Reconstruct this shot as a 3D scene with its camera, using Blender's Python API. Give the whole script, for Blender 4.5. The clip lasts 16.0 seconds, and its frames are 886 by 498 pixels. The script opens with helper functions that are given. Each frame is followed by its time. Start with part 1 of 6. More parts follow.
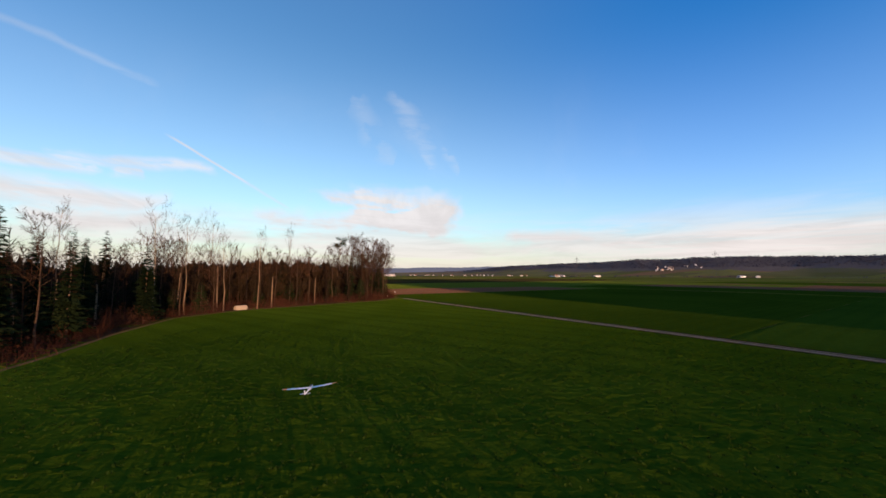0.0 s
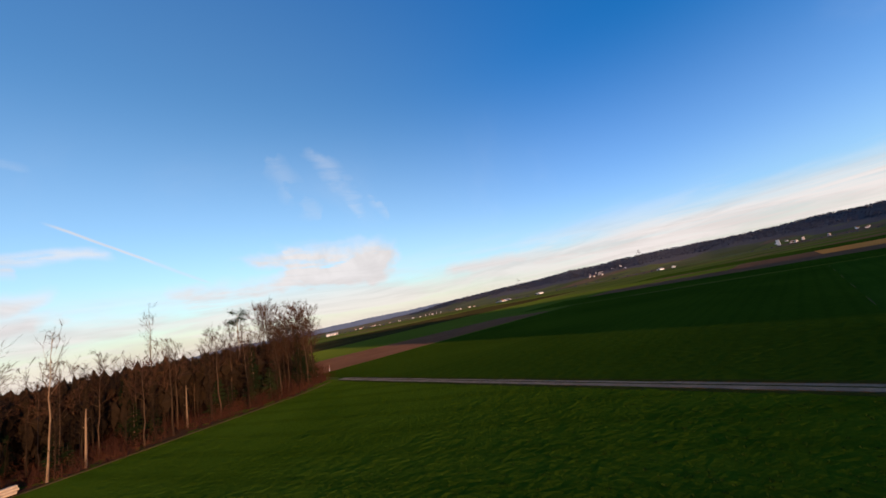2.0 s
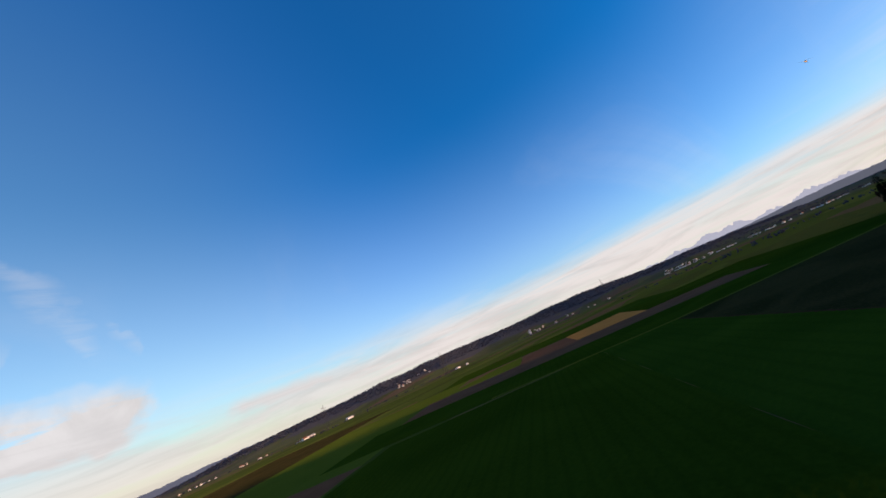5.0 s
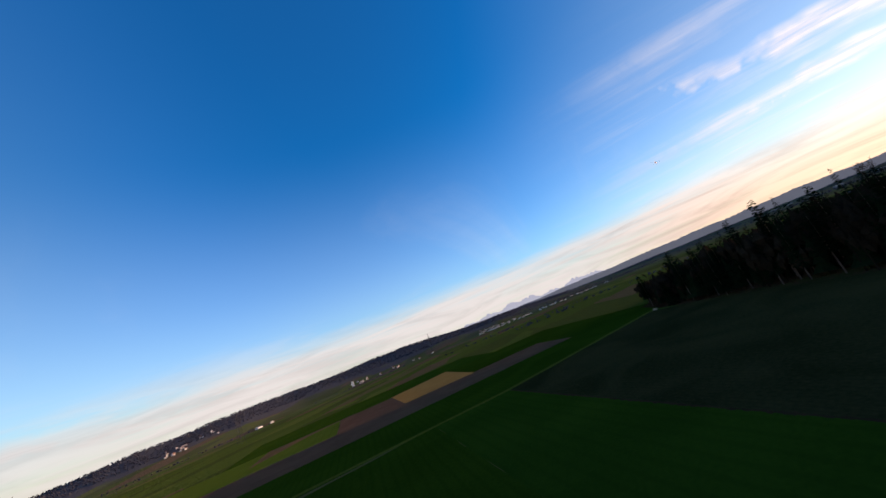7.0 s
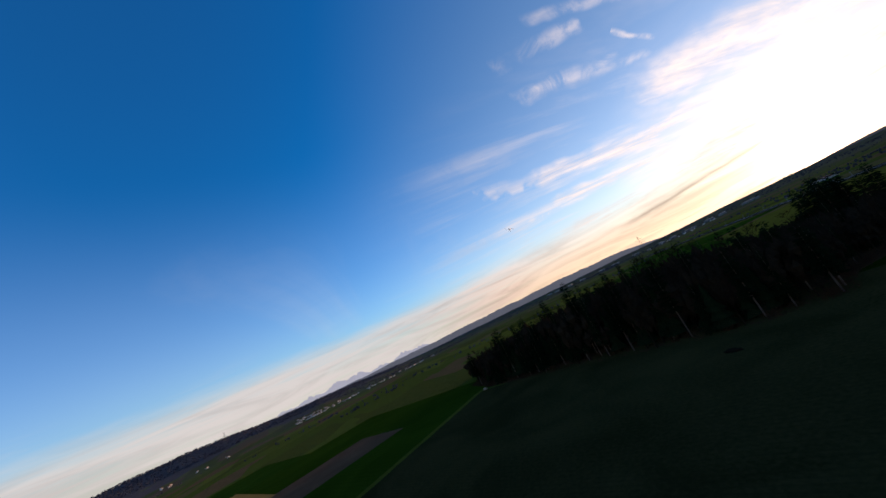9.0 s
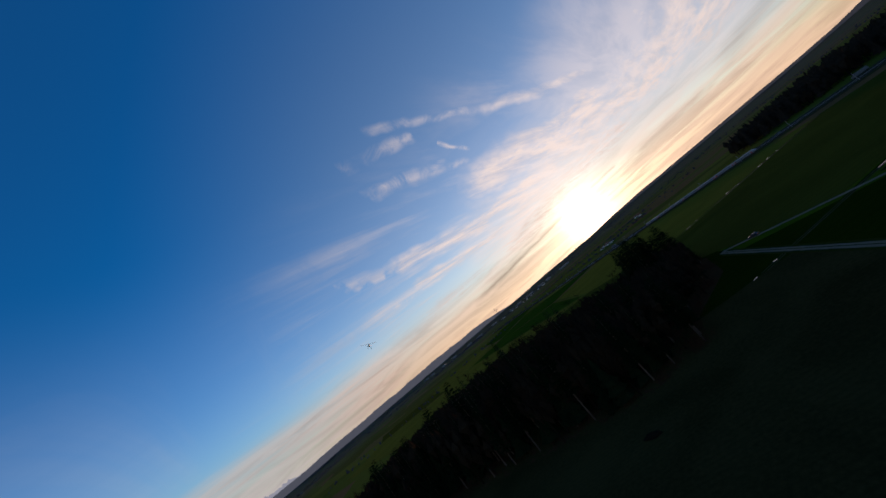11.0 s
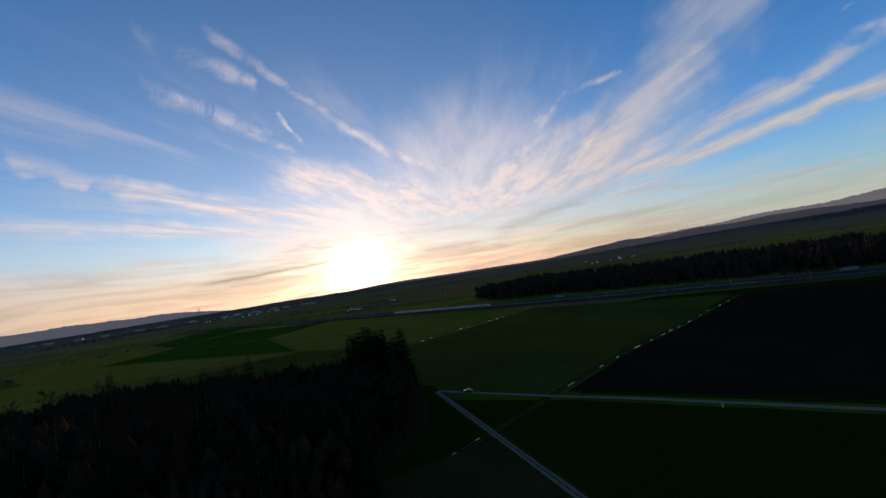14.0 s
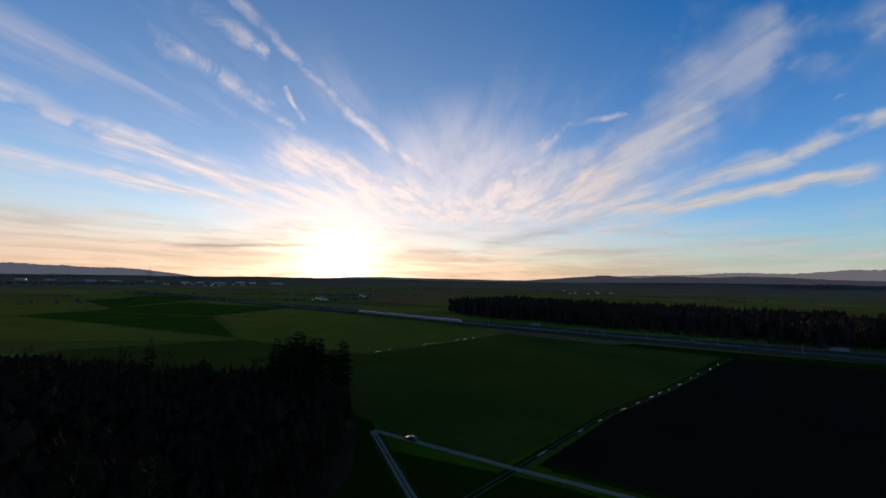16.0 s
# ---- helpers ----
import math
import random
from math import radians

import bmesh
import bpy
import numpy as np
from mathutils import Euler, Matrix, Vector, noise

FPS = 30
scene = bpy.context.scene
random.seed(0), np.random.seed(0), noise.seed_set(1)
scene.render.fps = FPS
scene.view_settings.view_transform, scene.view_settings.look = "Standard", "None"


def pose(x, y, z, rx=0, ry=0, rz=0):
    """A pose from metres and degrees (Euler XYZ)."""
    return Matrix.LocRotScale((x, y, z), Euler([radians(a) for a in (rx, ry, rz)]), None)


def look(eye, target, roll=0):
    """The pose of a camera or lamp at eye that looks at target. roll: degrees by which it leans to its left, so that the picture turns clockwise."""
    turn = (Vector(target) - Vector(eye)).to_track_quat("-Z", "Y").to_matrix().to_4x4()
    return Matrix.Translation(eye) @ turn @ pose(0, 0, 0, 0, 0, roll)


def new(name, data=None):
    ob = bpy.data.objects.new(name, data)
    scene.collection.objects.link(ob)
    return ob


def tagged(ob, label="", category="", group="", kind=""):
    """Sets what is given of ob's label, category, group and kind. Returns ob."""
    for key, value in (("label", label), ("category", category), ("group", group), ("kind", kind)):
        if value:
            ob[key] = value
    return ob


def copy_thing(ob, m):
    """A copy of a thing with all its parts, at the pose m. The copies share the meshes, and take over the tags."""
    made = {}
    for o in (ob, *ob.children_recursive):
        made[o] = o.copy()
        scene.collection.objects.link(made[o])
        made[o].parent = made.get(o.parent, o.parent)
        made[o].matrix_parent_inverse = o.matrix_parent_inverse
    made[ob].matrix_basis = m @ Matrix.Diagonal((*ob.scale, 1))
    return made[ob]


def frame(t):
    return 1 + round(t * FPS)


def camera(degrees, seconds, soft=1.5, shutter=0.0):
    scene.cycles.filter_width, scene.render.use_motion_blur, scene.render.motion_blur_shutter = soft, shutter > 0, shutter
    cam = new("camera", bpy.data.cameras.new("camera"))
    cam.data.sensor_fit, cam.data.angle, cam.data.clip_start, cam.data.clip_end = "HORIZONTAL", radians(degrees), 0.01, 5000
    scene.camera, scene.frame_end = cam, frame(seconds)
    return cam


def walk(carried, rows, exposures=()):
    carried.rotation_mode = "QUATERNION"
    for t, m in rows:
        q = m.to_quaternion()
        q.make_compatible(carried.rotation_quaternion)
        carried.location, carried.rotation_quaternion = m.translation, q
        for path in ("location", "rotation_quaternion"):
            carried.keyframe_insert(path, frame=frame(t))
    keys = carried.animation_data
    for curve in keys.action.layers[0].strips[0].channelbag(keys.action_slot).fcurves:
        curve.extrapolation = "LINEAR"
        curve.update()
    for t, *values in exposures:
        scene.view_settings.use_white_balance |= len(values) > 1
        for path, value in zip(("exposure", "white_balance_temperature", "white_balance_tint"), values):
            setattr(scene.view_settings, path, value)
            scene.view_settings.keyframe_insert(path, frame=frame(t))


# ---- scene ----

# camera and path -----------------------------------------------------------
cam = camera(104.48, 16.0, soft=1.6)
# seconds, x, y, z, heading to the left of +y, pitch up, lean to the left
PATH = [
    (0.0, 0.00, 0.00, 10.00, 0.00, 4.12, 0.19),
    (0.5, -0.54, 7.90, 10.51, 0.87, 3.45, -7.94),
    (1.0, -0.45, 15.88, 11.23, -1.79, 4.77, -10.41),
    (1.5, -0.14, 23.86, 12.21, -6.78, 7.12, -11.48),
    (2.0, 0.88, 32.42, 13.50, -10.70, 9.84, -11.22),
    (2.5, 3.02, 40.39, 15.10, -14.76, 14.88, -16.03),
    (3.0, 6.70, 47.83, 16.76, -21.10, 18.56, -16.42),
    (3.5, 10.64, 54.14, 18.43, -26.77, 18.51, -16.08),
    (4.0, 14.76, 59.74, 20.05, -32.49, 19.64, -27.23),
    (4.5, 19.39, 64.65, 21.64, -41.90, 17.63, -26.32),
    (4.7, 21.37, 66.58, 22.32, -44.19, 17.65, -25.36),
    (6.8, 45.10, 85.06, 31.20, -72.80, 14.63, -21.68),
    (7.0, 47.86, 85.94, 31.84, -75.51, 14.19, -22.37),
    (7.5, 55.04, 87.52, 33.28, -82.37, 13.89, -26.60),
    (8.0, 62.35, 88.32, 34.60, -91.00, 13.53, -30.58),
    (8.5, 69.67, 87.96, 35.89, -100.11, 13.59, -25.32),
    (9.0, 76.99, 86.33, 37.34, -105.94, 13.84, -26.09),
    (9.2, 79.83, 85.38, 37.99, -109.20, 13.60, -25.99),
    (11.3, 104.29, 66.86, 46.91, -137.84, 12.86, -40.30),
    (11.5, 105.90, 64.64, 47.56, -143.16, 11.39, -36.31),
    (12.0, 109.37, 58.70, 49.06, -152.27, 6.76, -22.73),
    (12.5, 112.41, 52.11, 50.26, -156.75, 5.08, -15.57),
    (13.0, 114.72, 44.99, 50.99, -160.25, 4.34, -12.43),
    (13.5, 116.75, 37.21, 51.61, -163.51, 4.29, -12.50),
    (14.0, 118.40, 29.09, 52.12, -168.27, 4.10, -9.01),
    (14.5, 119.29, 20.94, 52.69, -170.25, 4.02, -3.77),
    (15.0, 119.55, 12.92, 53.38, -171.28, 4.45, 2.62),
    (15.5, 119.75, 4.95, 54.07, -171.35, 4.29, 1.64),
    (16.0, 120.25, -2.97, 54.65, -171.11, 4.77, 1.02),
]


def flown(x, y, z, yaw, pitch, roll):
    return pose(x, y, z, 0, 0, yaw) @ pose(0, 0, 0, 90 + pitch) @ pose(0, 0, 0, 0, 0, roll)


EXPOSURES = [(0.0, 1.55), (2.5, 1.50), (4.5, 1.42), (7.5, 1.45), (9.0, 1.2), (11.5, 0.68), (12.5, 0.74), (16.0, 0.95)]
walk(cam, [(row[0], flown(*row[1:])) for row in PATH], EXPOSURES)

# world and sun --------------------------------------------------------------
SUN_AZ, SUN_EL = radians(-63.9), radians(2.2)
SUN_DIR = Vector((math.cos(SUN_AZ) * math.cos(SUN_EL), math.sin(SUN_AZ) * math.cos(SUN_EL), math.sin(SUN_EL)))


class Nodes:
    """Short hand for building node trees."""

    def __init__(self, tree):
        self.tree = tree

    def add(self, kind):
        return self.tree.nodes.new(kind)

    def put(self, socket, value):
        if isinstance(value, bpy.types.NodeSocket):
            self.tree.links.new(value, socket)
        elif value is not None:
            socket.default_value = value

    def math(self, op, a, b=None, c=None, clamp=False):
        node = self.add("ShaderNodeMath")
        node.operation, node.use_clamp = op, clamp
        for socket, value in zip(node.inputs, (a, b, c)):
            self.put(socket, value)
        return node.outputs[0]

    def vec(self, op, a, b=None, scale=None):
        node = self.add("ShaderNodeVectorMath")
        node.operation = op
        self.put(node.inputs[0], a)
        self.put(node.inputs[1], b)
        self.put(node.inputs[3], scale)
        return node.outputs["Value"] if op in ("DOT_PRODUCT", "LENGTH") else node.outputs["Vector"]

    def noise(self, vector, scale, detail=4.0, rough=0.55, distort=0.0):
        node = self.add("ShaderNodeTexNoise")
        self.put(node.inputs["Vector"], vector)
        for key, value in (("Scale", scale), ("Detail", detail), ("Roughness", rough), ("Distortion", distort)):
            node.inputs[key].default_value = value
        return node.outputs["Fac"]

    def ramp(self, value, low, high, a=0.0, b=1.0):
        node = self.add("ShaderNodeMapRange")
        node.interpolation_type = "SMOOTHSTEP"
        for key, v in (("Value", value), ("From Min", low), ("From Max", high), ("To Min", a), ("To Max", b)):
            self.put(node.inputs[key], v)
        return node.outputs["Result"]

    def mix(self, fac, a, b, blend="MIX"):
        node = self.add("ShaderNodeMix")
        node.data_type, node.blend_type = "RGBA", blend
        self.put(node.inputs[0], fac)
        for socket, value in ((node.inputs[6], a), (node.inputs[7], b)):
            self.put(socket, (*value, 1.0) if isinstance(value, tuple) and len(value) == 3 else value)
        return node.outputs[2]


SKY_STRENGTH = 0.15
world = bpy.data.worlds.new("evening_sky")
scene.world = world
world.use_nodes = True
world.node_tree.nodes.clear()
w = Nodes(world.node_tree)
sky = w.add("ShaderNodeTexSky")
sky.sky_type, sky.sun_disc = "NISHITA", False
sky.sun_elevation, sky.sun_rotation = SUN_EL, math.pi / 2 - SUN_AZ
sky.altitude, sky.air_density, sky.dust_density, sky.ozone_density = 450.0, 1.0, 0.3, 2.5
way = w.add("ShaderNodeTexCoord").outputs["Generated"]
way = w.vec("NORMALIZE", way)
xyz = w.add("ShaderNodeSeparateXYZ")
w.put(xyz.inputs[0], way)
height = xyz.outputs["Z"]
facing = w.vec("DOT_PRODUCT", way, tuple(SUN_DIR))
towards = w.math("MAXIMUM", facing, 0.0)
# high cirrus drawn out in streaks that run together towards one point low over the fields
FAN_AZ, FAN_EL = radians(-84.0), radians(6.0)
FAN = Vector((math.cos(FAN_AZ) * math.cos(FAN_EL), math.sin(FAN_AZ) * math.cos(FAN_EL), math.sin(FAN_EL)))
along = w.vec("DOT_PRODUCT", way, tuple(FAN))
spread = w.vec("LENGTH", w.vec("SUBTRACT", way, w.vec("SCALE", tuple(FAN), scale=along)))
# the cirrus lies on a high sheet whose fibres run towards that point
FAN_SIDE = Vector((0, 0, 1)).cross(FAN).normalized()
FAN_UP = FAN.cross(FAN_SIDE).normalized()
over = w.math("ADD", w.math("ABSOLUTE", w.vec("DOT_PRODUCT", way, tuple(FAN_UP))), 0.07)
sheet = w.add("ShaderNodeCombineXYZ")
w.put(sheet.inputs[0], w.math("MULTIPLY", w.math("DIVIDE", along, over), 0.20))
w.put(sheet.inputs[1], w.math("DIVIDE", w.vec("DOT_PRODUCT", way, tuple(FAN_SIDE)), over))
sheet = sheet.outputs[0]
bend = w.add("ShaderNodeTexNoise")
w.put(bend.inputs["Vector"], sheet)
bend.inputs["Scale"].default_value, bend.inputs["Detail"].default_value = 0.8, 3.0
sheet = w.vec("ADD", sheet, w.vec("SCALE", w.vec("SUBTRACT", bend.outputs["Color"], (0.5, 0.5, 0.5)), scale=0.55))
ripple = w.noise(way, 7.0, 3.0, 0.6)
streak = w.noise(sheet, 1.5, 6.0, 0.60, 0.2)
patches = w.noise(way, 4.5, 5.0, 0.6, 0.3)
side = w.ramp(towards, 0.25, 0.95)
cirrus = w.math("MULTIPLY", w.ramp(streak, 0.42, 0.72), w.ramp(patches, 0.28, 0.58))
side = w.math("MULTIPLY", side, w.ramp(along, 0.15, 0.60))
cirrus = w.math("MULTIPLY", cirrus, w.math("MULTIPLY", side, w.ramp(spread, 0.12, 0.40, 0.25, 0.75)))
cirrus = w.math("MULTIPLY", cirrus, w.ramp(height, 0.62, 0.30))


frayed = w.noise(sheet, 3.8, 9.0, 0.60, 0.25)


def trail(az0, el0, az1, el1, width, amount, fray=None):
    """A band of cloud or a vapour trail between two directions."""
    a, b = (Vector((math.cos(radians(p)) * math.cos(radians(q)), math.sin(radians(p)) * math.cos(radians(q)), math.sin(radians(q)))) for p, q in ((az0, el0), (az1, el1)))
    pole = a.cross(b).normalized()
    mid = (a + b).normalized()
    half = mid.dot(a)
    off = w.math("ABSOLUTE", w.math("ADD", w.vec("DOT_PRODUCT", way, tuple(pole)), w.math("MULTIPLY", w.math("SUBTRACT", ripple, 0.5), width * 1.5)))
    line = w.ramp(off, width, 0.0)
    ends = w.ramp(w.vec("DOT_PRODUCT", way, tuple(mid)), 1 - (1 - half) * 1.25, 1 - (1 - half) * 0.45)
    if fray is not None:
        line = w.math("MULTIPLY", line, fray)
    return w.math("MULTIPLY", w.math("MULTIPLY", line, ends), amount)


thin = w.ramp(w.noise(w.vec("MULTIPLY", way, (1.0, 1.0, 6.0)), 4.6, 7.0, 0.62, 0.5), 0.25, 0.57)
tufts = w.noise(w.vec("MULTIPLY", sheet, (1.6, 1.0, 1.0)), 8.0, 7.0, 0.62, 0.3)
fibre = w.math("MULTIPLY", w.ramp(frayed, 0.28, 0.60, 0.30, 1.0), w.ramp(tufts, 0.28, 0.60, 0.55, 1.0))
soft_fibre = w.math("MULTIPLY", w.ramp(frayed, 0.26, 0.62, 0.52, 1.0), w.ramp(tufts, 0.28, 0.60, 0.72, 1.0))
torn = w.math("MULTIPLY", fibre, w.ramp(w.noise(way, 11.0, 6.0, 0.65, 0.8), 0.36, 0.62, 0.08, 1.0))
straight = way
for size, amount in ((3.0, 0.045), (9.0, 0.035)):
    swirl = w.add("ShaderNodeTexNoise")
    w.put(swirl.inputs["Vector"], straight)
    swirl.inputs["Scale"].default_value, swirl.inputs["Detail"].default_value = size, 4.0
    way = w.vec("ADD", way, w.vec("SCALE", w.vec("SUBTRACT", swirl.outputs["Color"], (0.5, 0.5, 0.5)), scale=amount))
LEFT_BANDS = ((-81.5, 13.3, -63.2, 26.2, 0.028, 0.75), (-65.1, 25.3, -48.7, 35.1, 0.026, 0.60), (-64.0, 10.2, -46.7, 14.3, 0.040, 1.0), (-49.5, 14.0, -33.8, 16.3, 0.034, 0.9),
              (-36.2, 15.8, -26.1, 18.3, 0.030, 0.55), (-54.1, 9.8, -35.6, 11.3, 0.026, 0.9), (-39.1, 11.4, -22.0, 11.1, 0.018, 0.7), (-39.0, 28.5, -53.3, 24.1, 0.034, 0.75),
              (-45.9, 26.8, -60.1, 19.7, 0.022, 0.50), (-57.1, 24.6, -58.7, 22.2, 0.011, 1.0), (-75.7, 26.6, -77.3, 20.4, 0.018, 0.7), (-37.0, 34.0, -49.6, 31.5, 0.036, 0.6))
RIGHT_BANDS = ((-84.5, 7.7, -109.0, 16.3, 0.055, 0.9), (-100.9, 12.9, -121.8, 22.6, 0.085, 0.9), (-112.7, 18.9, -129.0, 30.6, 0.10, 0.6), (-90.1, 9.6, -119.0, 10.8, 0.036, 0.85),
               (-112.5, 10.2, -133.7, 11.9, 0.024, 1.0), (-112.5, 11.9, -128.1, 15.3, 0.038, 0.8), (-124.7, 14.8, -138.0, 17.4, 0.026, 0.85), (-102.7, 23.2, -109.9, 24.3, 0.016, 0.8),
               (-126.4, 18.3, -131.9, 20.2, 0.013, 0.7), (-122.5, 24.3, -140.0, 25.8, 0.055, 0.4), (-100.8, 6.7, -114.4, 8.2, 0.022, 0.7))
MIDDLE_BANDS = ((-53.7, 18.3, -78.6, 13.7, 0.055, 0.9), (-60.3, 14.7, -88.2, 9.6, 0.072, 0.95), (-48.5, 7.1, -78.8, 8.6, 0.055, 0.9), (-28.6, 5.6, -44.1, 6.3, 0.028, 0.6),
                (-86.2, 20.5, -87.3, 13.3, 0.024, 0.6), (-91.9, 15.1, -97.4, 20.8, 0.036, 0.5), (-24.8, 11.1, -52.9, 8.9, 0.018, 0.8), (-56.6, 18.7, -67.5, 13.1, 0.05, 0.7))
for bands in (LEFT_BANDS, RIGHT_BANDS, MIDDLE_BANDS):
    for az0, el0, az1, el1, width, amount in bands:
        slim = width < 0.02 or (bands is LEFT_BANDS and el0 > 20)
        wide = 0.8 if slim else 1.3 if bands is MIDDLE_BANDS else 1.6 if width > 0.05 else 1.0
        cirrus = w.math("MAXIMUM", cirrus, trail(az0, el0, az1, el1, width * wide, (0.8 if slim else 0.85 if width > 0.08 else 1.15) * amount, torn if slim else soft_fibre if bands is RIGHT_BANDS else fibre))
girdle = w.math("MAXIMUM", trail(-46.0, 8.0, -118.0, 12.0, 0.14, 1.0, soft_fibre), trail(-66.0, 12.0, -106.0, 15.0, 0.13, 0.85, soft_fibre))
cirrus = w.math("MAXIMUM", cirrus, girdle)
bent_way, way = way, straight
# veil round the sun, and flat layers of cloud low over the horizon all round
low_way = w.vec("MULTIPLY", way, (1.0, 1.0, 7.0))
layer_noise = w.noise(low_way, 1.7, 6.0, 0.58, 0.3)
# the bank stands highest towards the south-east and breaks up towards the north
bank = w.vec("DOT_PRODUCT", way, (math.cos(radians(5.0)), math.sin(radians(5.0)), 0.0))
bank_top = w.ramp(bank, 0.30, 0.90, 0.108, 0.156)
solid = w.ramp(w.math("SUBTRACT", height, w.math("MULTIPLY", w.math("SUBTRACT", layer_noise, 0.5), 0.085)), bank_top, w.math("MULTIPLY", bank_top, 0.60))
solid = w.math("MULTIPLY", solid, w.ramp(bank, 0.0, 0.72, 0.40, 1.0))
solid = w.math("MULTIPLY", solid, w.ramp(towards, 0.97, 0.75, 0.45, 1.0))
solid = w.math("MULTIPLY", solid, w.ramp(w.noise(w.vec("MULTIPLY", way, (1.0, 1.0, 20.0)), 3.4, 7.0, 0.62, 0.4), 0.32, 0.60, 0.68, 1.0))
broken = w.math("MULTIPLY", w.ramp(layer_noise, 0.43, 0.62, 0.0, 0.85), w.math("MULTIPLY", w.ramp(height, 0.20, 0.07), w.ramp(height, -0.02, 0.03)))
layers = w.math("MAXIMUM", solid, broken)
high_veil = w.math("MULTIPLY", w.ramp(w.noise(way, 2.0, 6.0, 0.62, 0.5), 0.52, 0.85, 0.0, 0.22), w.ramp(height, 0.55, 0.12))
fan_veil = w.math("MULTIPLY", w.ramp(along, 0.90, 0.99, 0.0, 0.62), w.math("MULTIPLY", w.ramp(frayed, 0.30, 0.68, w.ramp(along, 0.90, 0.985, 0.1, 0.8), 1.0), w.ramp(height, 0.05, 0.13)))
high_veil = w.math("MAXIMUM", high_veil, fan_veil)
veil = w.math("MULTIPLY", w.ramp(towards, 0.92, 0.997), w.ramp(w.noise(low_way, 3.0, 5.0, 0.6), 0.30, 0.62, 0.15, 0.9))


NORTH_BANDS = ((113.0, 12.0, 98.0, 12.3, 0.020, 0.8), (107.0, 9.8, 86.5, 9.6, 0.062, 1.0), (120.4, 6.8, 99.5, 8.1, 0.040, 0.7), (103.6, 13.2, 94.2, 11.5, 0.016, 0.6),
               (77.3, 5.5, 57.5, 4.3, 0.026, 0.6), (150.0, 7.6, 130.6, 8.7, 0.030, 0.6), (146.0, 11.1, 137.3, 12.4, 0.016, 0.5), (139.5, 13.4, 124.2, 14.3, 0.013, 0.5),
               (142.5, 5.6, 127.0, 6.7, 0.034, 0.6), (150.0, 25.2, 131.0, 23.6, 0.008, 0.18), (97.5, 28.0, 92.0, 17.0, 0.028, 0.24), (103.5, 25.0, 98.0, 17.0, 0.034, 0.16), (93.5, 26.0, 88.0, 19.0, 0.02, 0.2))
way = bent_way
for az0, el0, az1, el1, width, amount in NORTH_BANDS:
    high_veil = w.math("MAXIMUM", high_veil, trail(az0, el0, az1, el1, width * 1.5, amount * (0.95 if el0 > 20 else 1.6), thin))
way = straight
for az0, el0, az1, el1, width, amount in ((129.5, 17.6, 119.5, 12.6, 0.0045, 0.75), (121.5, 13.6, 114.0, 9.6, 0.006, 0.35)):
    high_veil = w.math("MAXIMUM", high_veil, trail(az0, el0, az1, el1, width, amount))
low_veil = w.math("MULTIPLY", w.math("MULTIPLY", w.ramp(height, 0.17, 0.03), w.ramp(facing, 0.10, 0.75)), w.ramp(w.noise(w.vec("MULTIPLY", way, (1.0, 1.0, 18.0)), 3.0, 8.0, 0.64, 0.5), 0.34, 0.60, 0.25, 0.95))
layers = w.math("MAXIMUM", w.math("MAXIMUM", layers, low_veil), w.ramp(height, 0.11, 0.0, 0.0, 0.82))
# thin grey banks that hang before the glow
grey = trail(-42.0, 3.6, -63.0, 4.8, 0.012, 0.9)
for az0, el0, az1, el1, width, amount in ((-66.5, 5.0, -72.0, 5.2, 0.008, 0.8), (-86.5, 4.8, -106.5, 9.3, 0.030, 0.55), (-50.0, 4.9, -58.0, 5.6, 0.007, 0.5)):
    grey = w.math("MAXIMUM", grey, trail(az0, el0, az1, el1, width, amount))
grey = w.math("MULTIPLY", grey, w.ramp(layer_noise, 0.32, 0.60, 0.45, 1.0))
layers = w.math("MAXIMUM", layers, grey)
cover = w.math("MAXIMUM", w.math("MAXIMUM", cirrus, high_veil), w.math("MAXIMUM", layers, w.math("MULTIPLY", veil, 0.5)))
glow = w.math("POWER", towards, 60.0)
core = w.math("POWER", towards, 700.0)
lit = w.mix(w.ramp(height, 0.01, 0.17), (1.46, 0.98, 0.70), (1.44, 1.20, 1.14))
lit = w.mix(w.ramp(towards, 0.5, 0.9), w.mix(w.ramp(height, 0.03, 0.15), (1.09, 0.99, 0.95), (1.03, 0.99, 1.00)), lit)
lit_power = w.math("ADD", 1.85, w.math("ADD", w.math("MULTIPLY", glow, 0.45), w.math("MULTIPLY", w.ramp(towards, 0.70, 0.98), 0.45)))
billow = w.noise(w.vec("MULTIPLY", way, (1.0, 1.0, 9.0)), 3.6, 8.0, 0.60, 0.9)
shade_low = w.ramp(billow, 0.34, 0.62, w.ramp(towards, 0.4, 0.9, 0.88, 0.72), 1.04)
shade_high = w.ramp(frayed, 0.30, 0.62, 0.88, 1.06)
lit_power = w.math("MULTIPLY", lit_power, w.math("ADD", w.math("MULTIPLY", shade_low, w.ramp(height, 0.20, 0.10)), w.math("MULTIPLY", shade_high, w.ramp(height, 0.10, 0.20))))
lit_power = w.math("MULTIPLY", lit_power, w.math("SUBTRACT", 1.0, w.math("MULTIPLY", grey, 0.50)))
cloud_light = w.vec("SCALE", lit, scale=lit_power)
tint = w.add("ShaderNodeHueSaturation")
dull = w.math("MULTIPLY", w.ramp(towards, 0.5, 0.95, 0.45, 1.0), w.ramp(height, 0.30, 0.03))
rich = w.math("MULTIPLY", w.ramp(facing, -1.0, -0.15), w.ramp(facing, 0.92, 0.05))
